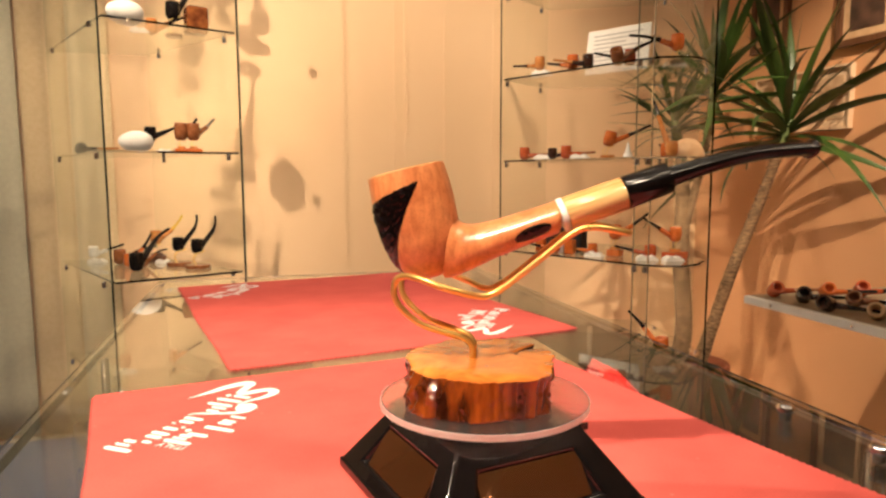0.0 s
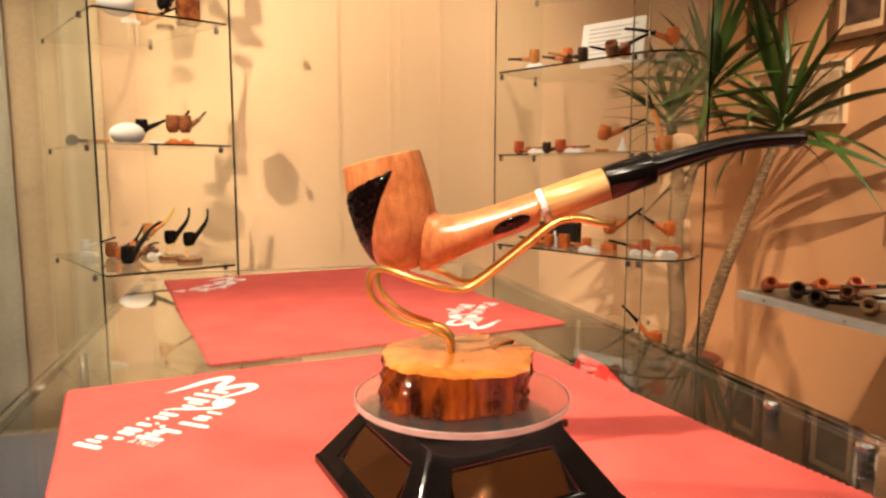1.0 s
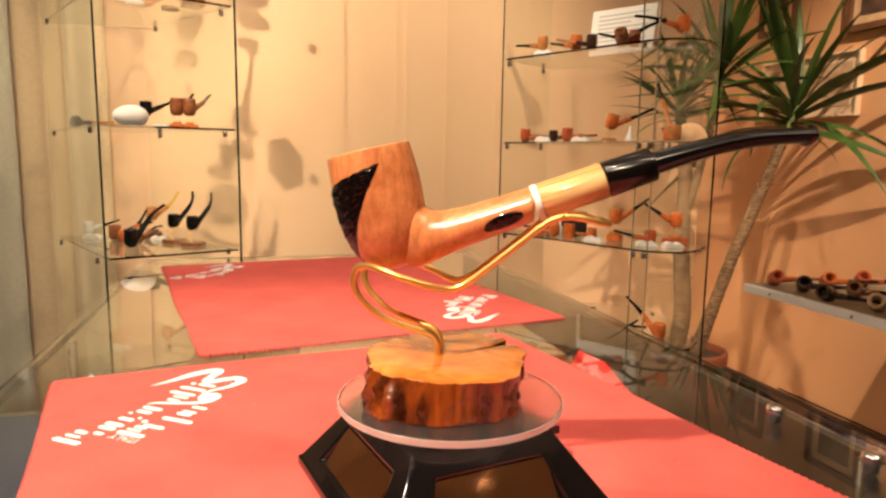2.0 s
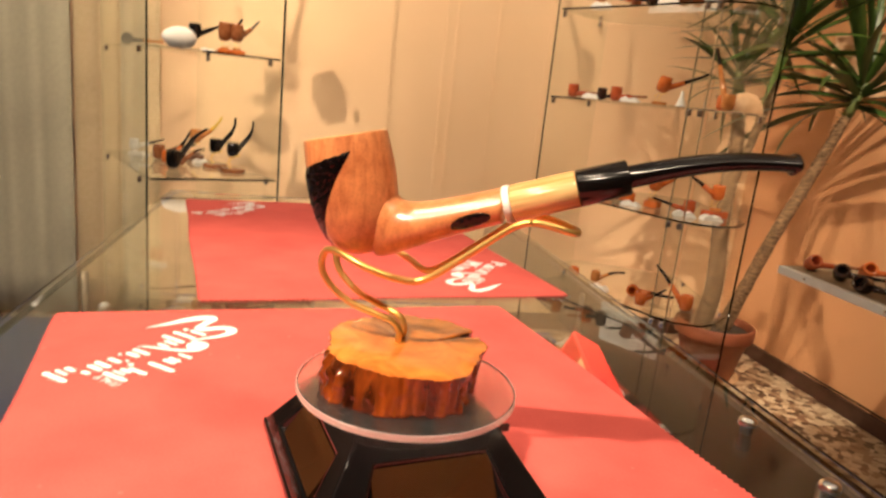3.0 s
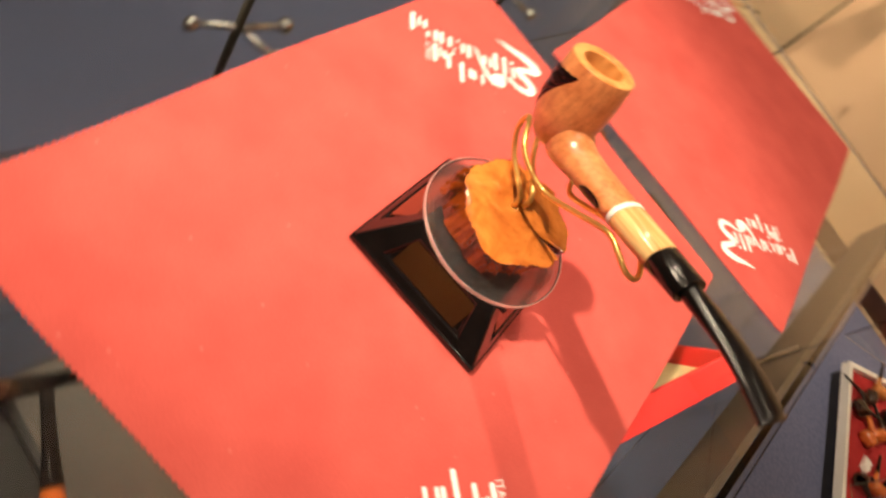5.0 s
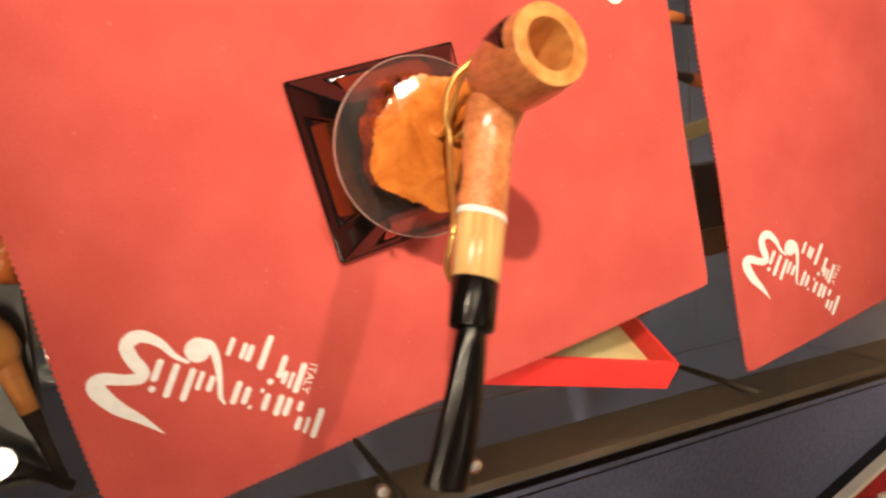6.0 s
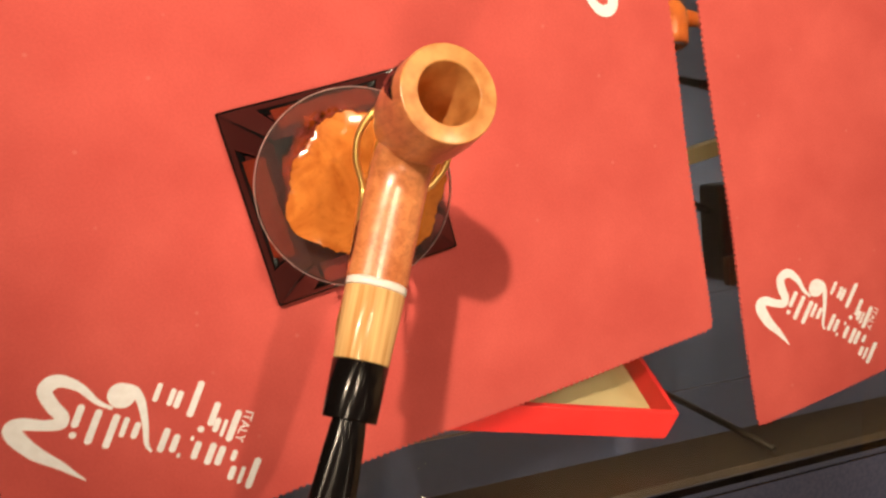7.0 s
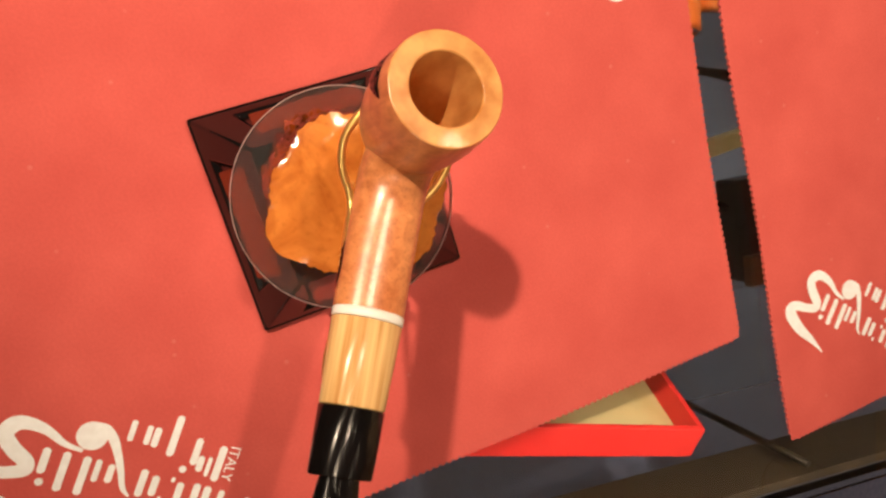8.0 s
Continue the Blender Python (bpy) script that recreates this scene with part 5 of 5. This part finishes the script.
def leaf_bm(length, width, droop):
    """A folded sword-shaped leaf along x, hanging down towards its tip."""
    bm = bmesh.new()
    rows = []
    for k in range(11):
        f = k / 10
        x = length * (f - 0.12 * droop * f * f)
        z = -droop * length * 0.55 * f ** 2.2
        w = 1.22 * width * (0.45 + 1.3 * f) if f < 0.35 else 1.22 * width * 0.905 * (1 - ((f - 0.35) / 0.65) ** 1.8)
        w = max(w, 0.0006)
        rows.append([bm.verts.new((x, -w, z + w * 0.35)), bm.verts.new((x, 0, z)), bm.verts.new((x, w, z + w * 0.35))])
    for a, b in zip(rows, rows[1:]):
        bm.faces.new((a[0], a[1], b[1], b[0]))
        bm.faces.new((a[1], a[2], b[2], b[1]))
    return bm


LEAVES = []
for ln, wd, dr in ((0.46, 0.0140, 0.30), (0.54, 0.0150, 0.58), (0.40, 0.0135, 0.12), (0.50, 0.0125, 0.95), (0.58, 0.0180, 0.42)):
    me = bpy.data.meshes.new("leaf")
    bm = leaf_bm(ln, wd, dr)
    bm.to_mesh(me)
    bm.free()
    me.materials.append(LEAF)
    for p in me.polygons:
        p.use_smooth = True
    LEAVES.append(me)


def stem(t, base, points, radii, seed):
    """One bare ringed stem with stubs of fallen leaves; gives its top and direction there."""
    rnd = random.Random(seed)
    path = smooth_path([Vector(p) - base for p in points], 14)
    n = len(path)
    girth = [float(np.interp(k / (n - 1), [0, 0.15, 0.6, 1], radii)) * (1 + 0.09 * (k % 2) + 0.10 * noise.noise((k * 0.7, seed, 0))) for k in range(n)]
    trunk = part("trunk", tube_bm(path, girth, 16), TRUNK, t, "rough grey brown ringed trunk", smooth=True)
    bm = bmesh.new()
    for k in range(n // 3, n - 1):
        for _ in range(2):
            az = rnd.uniform(0, 2 * math.pi)
            out = Vector((math.cos(az), math.sin(az), rnd.uniform(-0.3, 0.9))).normalized()
            tube_bm([path[k] + out * girth[k] * 0.8, path[k] + out * (girth[k] + rnd.uniform(0.004, 0.012))], [0.0035, 0.0012], 5, bm)
    tagged(part("leaf_scars", bm, TRUNK, trunk), "rough brown stubs of fallen leaves", kind="stuff")
    up = (path[-1] - path[-4]).normalized()
    neck = path[-1]
    part("leaf_base", tube_bm([neck - up * 0.02, neck + up * 0.02, neck + up * 0.07, neck + up * 0.12], [radii[-1] * 1.1, radii[-1] * 1.15, radii[-1] * 0.9, 0.006], 12), LEAFBASE, t, "pale green leaf base", smooth=True)
    return neck, up


def tuft(t, base, neck, up, count, seed, grow, low):
    """A crown of arching sword leaves; the outer ones lean out as far as the low angle."""
    rnd = random.Random(seed)
    for k in range(count):
        f = k / count
        az = k * 2.39996 + rnd.uniform(-0.35, 0.35)
        pitch = math.radians(82 + (low - 82) * f ** 0.8 + rnd.uniform(-10, 10))
        leaf = new("leaf", LEAVES[rnd.choice((2, 0, 4) if f < 0.35 else (0, 1, 4) if f < 0.7 else (1, 3, 0))])
        leaf.parent = t
        s_ = grow * rnd.uniform(0.78, 1.08)
        reach = ROOM.inverted().to_3x3() @ Vector((math.cos(az) * math.cos(pitch), math.sin(az) * math.cos(pitch), 0))
        foot = ROOM.inverted() @ (base + neck)
        # leaves that would meet a wall stay short of it
        if reach.x > 0.01:
            s_ = min(s_, (RIGHT - 0.03 - foot.x) / (0.55 * reach.x))
        if reach.y > 0.01:
            s_ = min(s_, (BACK - 0.03 - foot.y) / (0.55 * reach.y))
        leaf.matrix_basis = Matrix.Translation(neck + up * (0.11 - 0.10 * f)) @ Matrix.Rotation(az, 4, "Z") @ Matrix.Rotation(-pitch, 4, "Y") @ Matrix.Rotation(rnd.uniform(-0.7, 0.7), 4, "X") @ Matrix.Scale(s_, 4)


def yucca(stems, label):
    base = POT + Vector(stems[0][0][0])
    t = thing("yucca", Matrix.Translation(base), label, "plant", "potted yuccas")
    for points, radii, count, seed, grow, low in stems:
        neck, up = stem(t, base, [POT + Vector(p) for p in points], radii, seed)
        tuft(t, base, neck, up, count, seed, grow, low)


yucca([
    ([(-0.060, 0.012, 0.215), (-0.092, -0.056, 0.40), (-0.114, -0.050, 0.69), (-0.106, -0.040, 0.95), (-0.131, -0.030, 1.12)], [0.040, 0.032, 0.028, 0.018], 26, 3, 0.72, 2),
    ([(-0.112, -0.050, 0.76), (-0.085, -0.070, 0.90), (-0.045, -0.088, 1.12), (-0.030, -0.090, 1.24)], [0.014, 0.015, 0.014, 0.013], 34, 5, 0.85, 0),
], "tall two headed potted yucca with sword shaped leaves")
yucca([
    ([(0.020, -0.022, 0.215), (0.050, -0.130, 0.595), (0.110, -0.170, 0.812), (0.136, -0.210, 0.963), (0.158, -0.245, 1.10)], [0.026, 0.022, 0.019, 0.015], 54, 8, 1.12, -10),
], "leaning potted yucca with long arching dark green leaves")


# ---- on the east wall ----
def framed(y0, y1, z0, z1, label, w=0.022, wood=WALNUT, art=ARTPRINT, paper=TAN):
    t = thing("framed_picture", ROOM, label, "picture", "pictures on the wall")
    x = RIGHT - 0.001
    for a, b, c, d in ((y0, y1, z0, z0 + w), (y0, y1, z1 - w, z1), (y0, y0 + w, z0 + w + 0.0005, z1 - w - 0.0005), (y1 - w, y1, z0 + w + 0.0005, z1 - w - 0.0005)):
        part("frame_bar", box_bm(x - 0.022, x, a, b, c, d), wood, t)
    mount = part("mount", box_bm(x - 0.010, x - 0.004, y0 + w + 0.0005, y1 - w - 0.0005, z0 + w + 0.0005, z1 - w - 0.0005), paper, t, "pale paper mount")
    part("print", box_bm(x - 0.012, x - 0.0104, y0 + w + 0.03, y1 - w - 0.03, z0 + w + 0.03, z1 - w - 0.03), art, mount, "faded brown printed picture")


framed(1.955, 2.155, 0.65, 1.02, "dark picture in brown wooden frame on wall")
framed(1.48, 1.72, 0.60, 1.00, "dark picture in brown wooden frame on wall")
framed(1.64, 2.11, 0.31, 0.54, "pale framed print on orange wall", 0.008, PALEPAPER, OLDPRINT, PALEPAPER)
block(ROOM @ pose(RIGHT - 0.012, 1.42, -0.06), 0.022, 0.035, 0.13, WHITE, "wall_switch", "white plastic wall switch box", "switch")
cable = part("cable", tube_bm([Vector((RIGHT - 0.004, 1.42, 0.072)), Vector((RIGHT - 0.004, 1.423, 0.5)), Vector((RIGHT - 0.004, 1.42, 1.2))], 0.003, 8), WHITE)
cable.matrix_world = ROOM
tagged(cable, "thin white cable running up the wall", "cable")
floor_cable = part("cable", tube_bm([ROOM @ Vector(p) for p in smooth_path([(1.9415, 1.88, -0.772), (1.9415, 1.60, -0.771), (1.9415, 1.3, -0.772), (1.9415, 0.8, -0.771)], 6)], 0.0035, 8), IRON)
tagged(floor_cable, "thin dark cable along the baseboard", "cable")

# ---- ceiling lamp bodies, none in view, two of them added as fill ----
for name, at, to, watts, size in LAMPS:
    t = thing("ceiling_lamp", Matrix.Translation((at[0], at[1], CEILING_Z)), "small round chrome ceiling spotlight out of view, some added as fill", "lamp", "ceiling spotlights")
    housing = part("housing", lathe_bm([(0.052, -0.001), (0.055, -0.003), (0.050, -0.012), (0.040, -0.012), (0.038, -0.004)], 28), CHROME, t)
    part("bulb", lathe_bm([(0.037, -0.005), (0.037, -0.009), (0.034, -0.0118)], 24), BULB, housing, "glowing warm bulb")
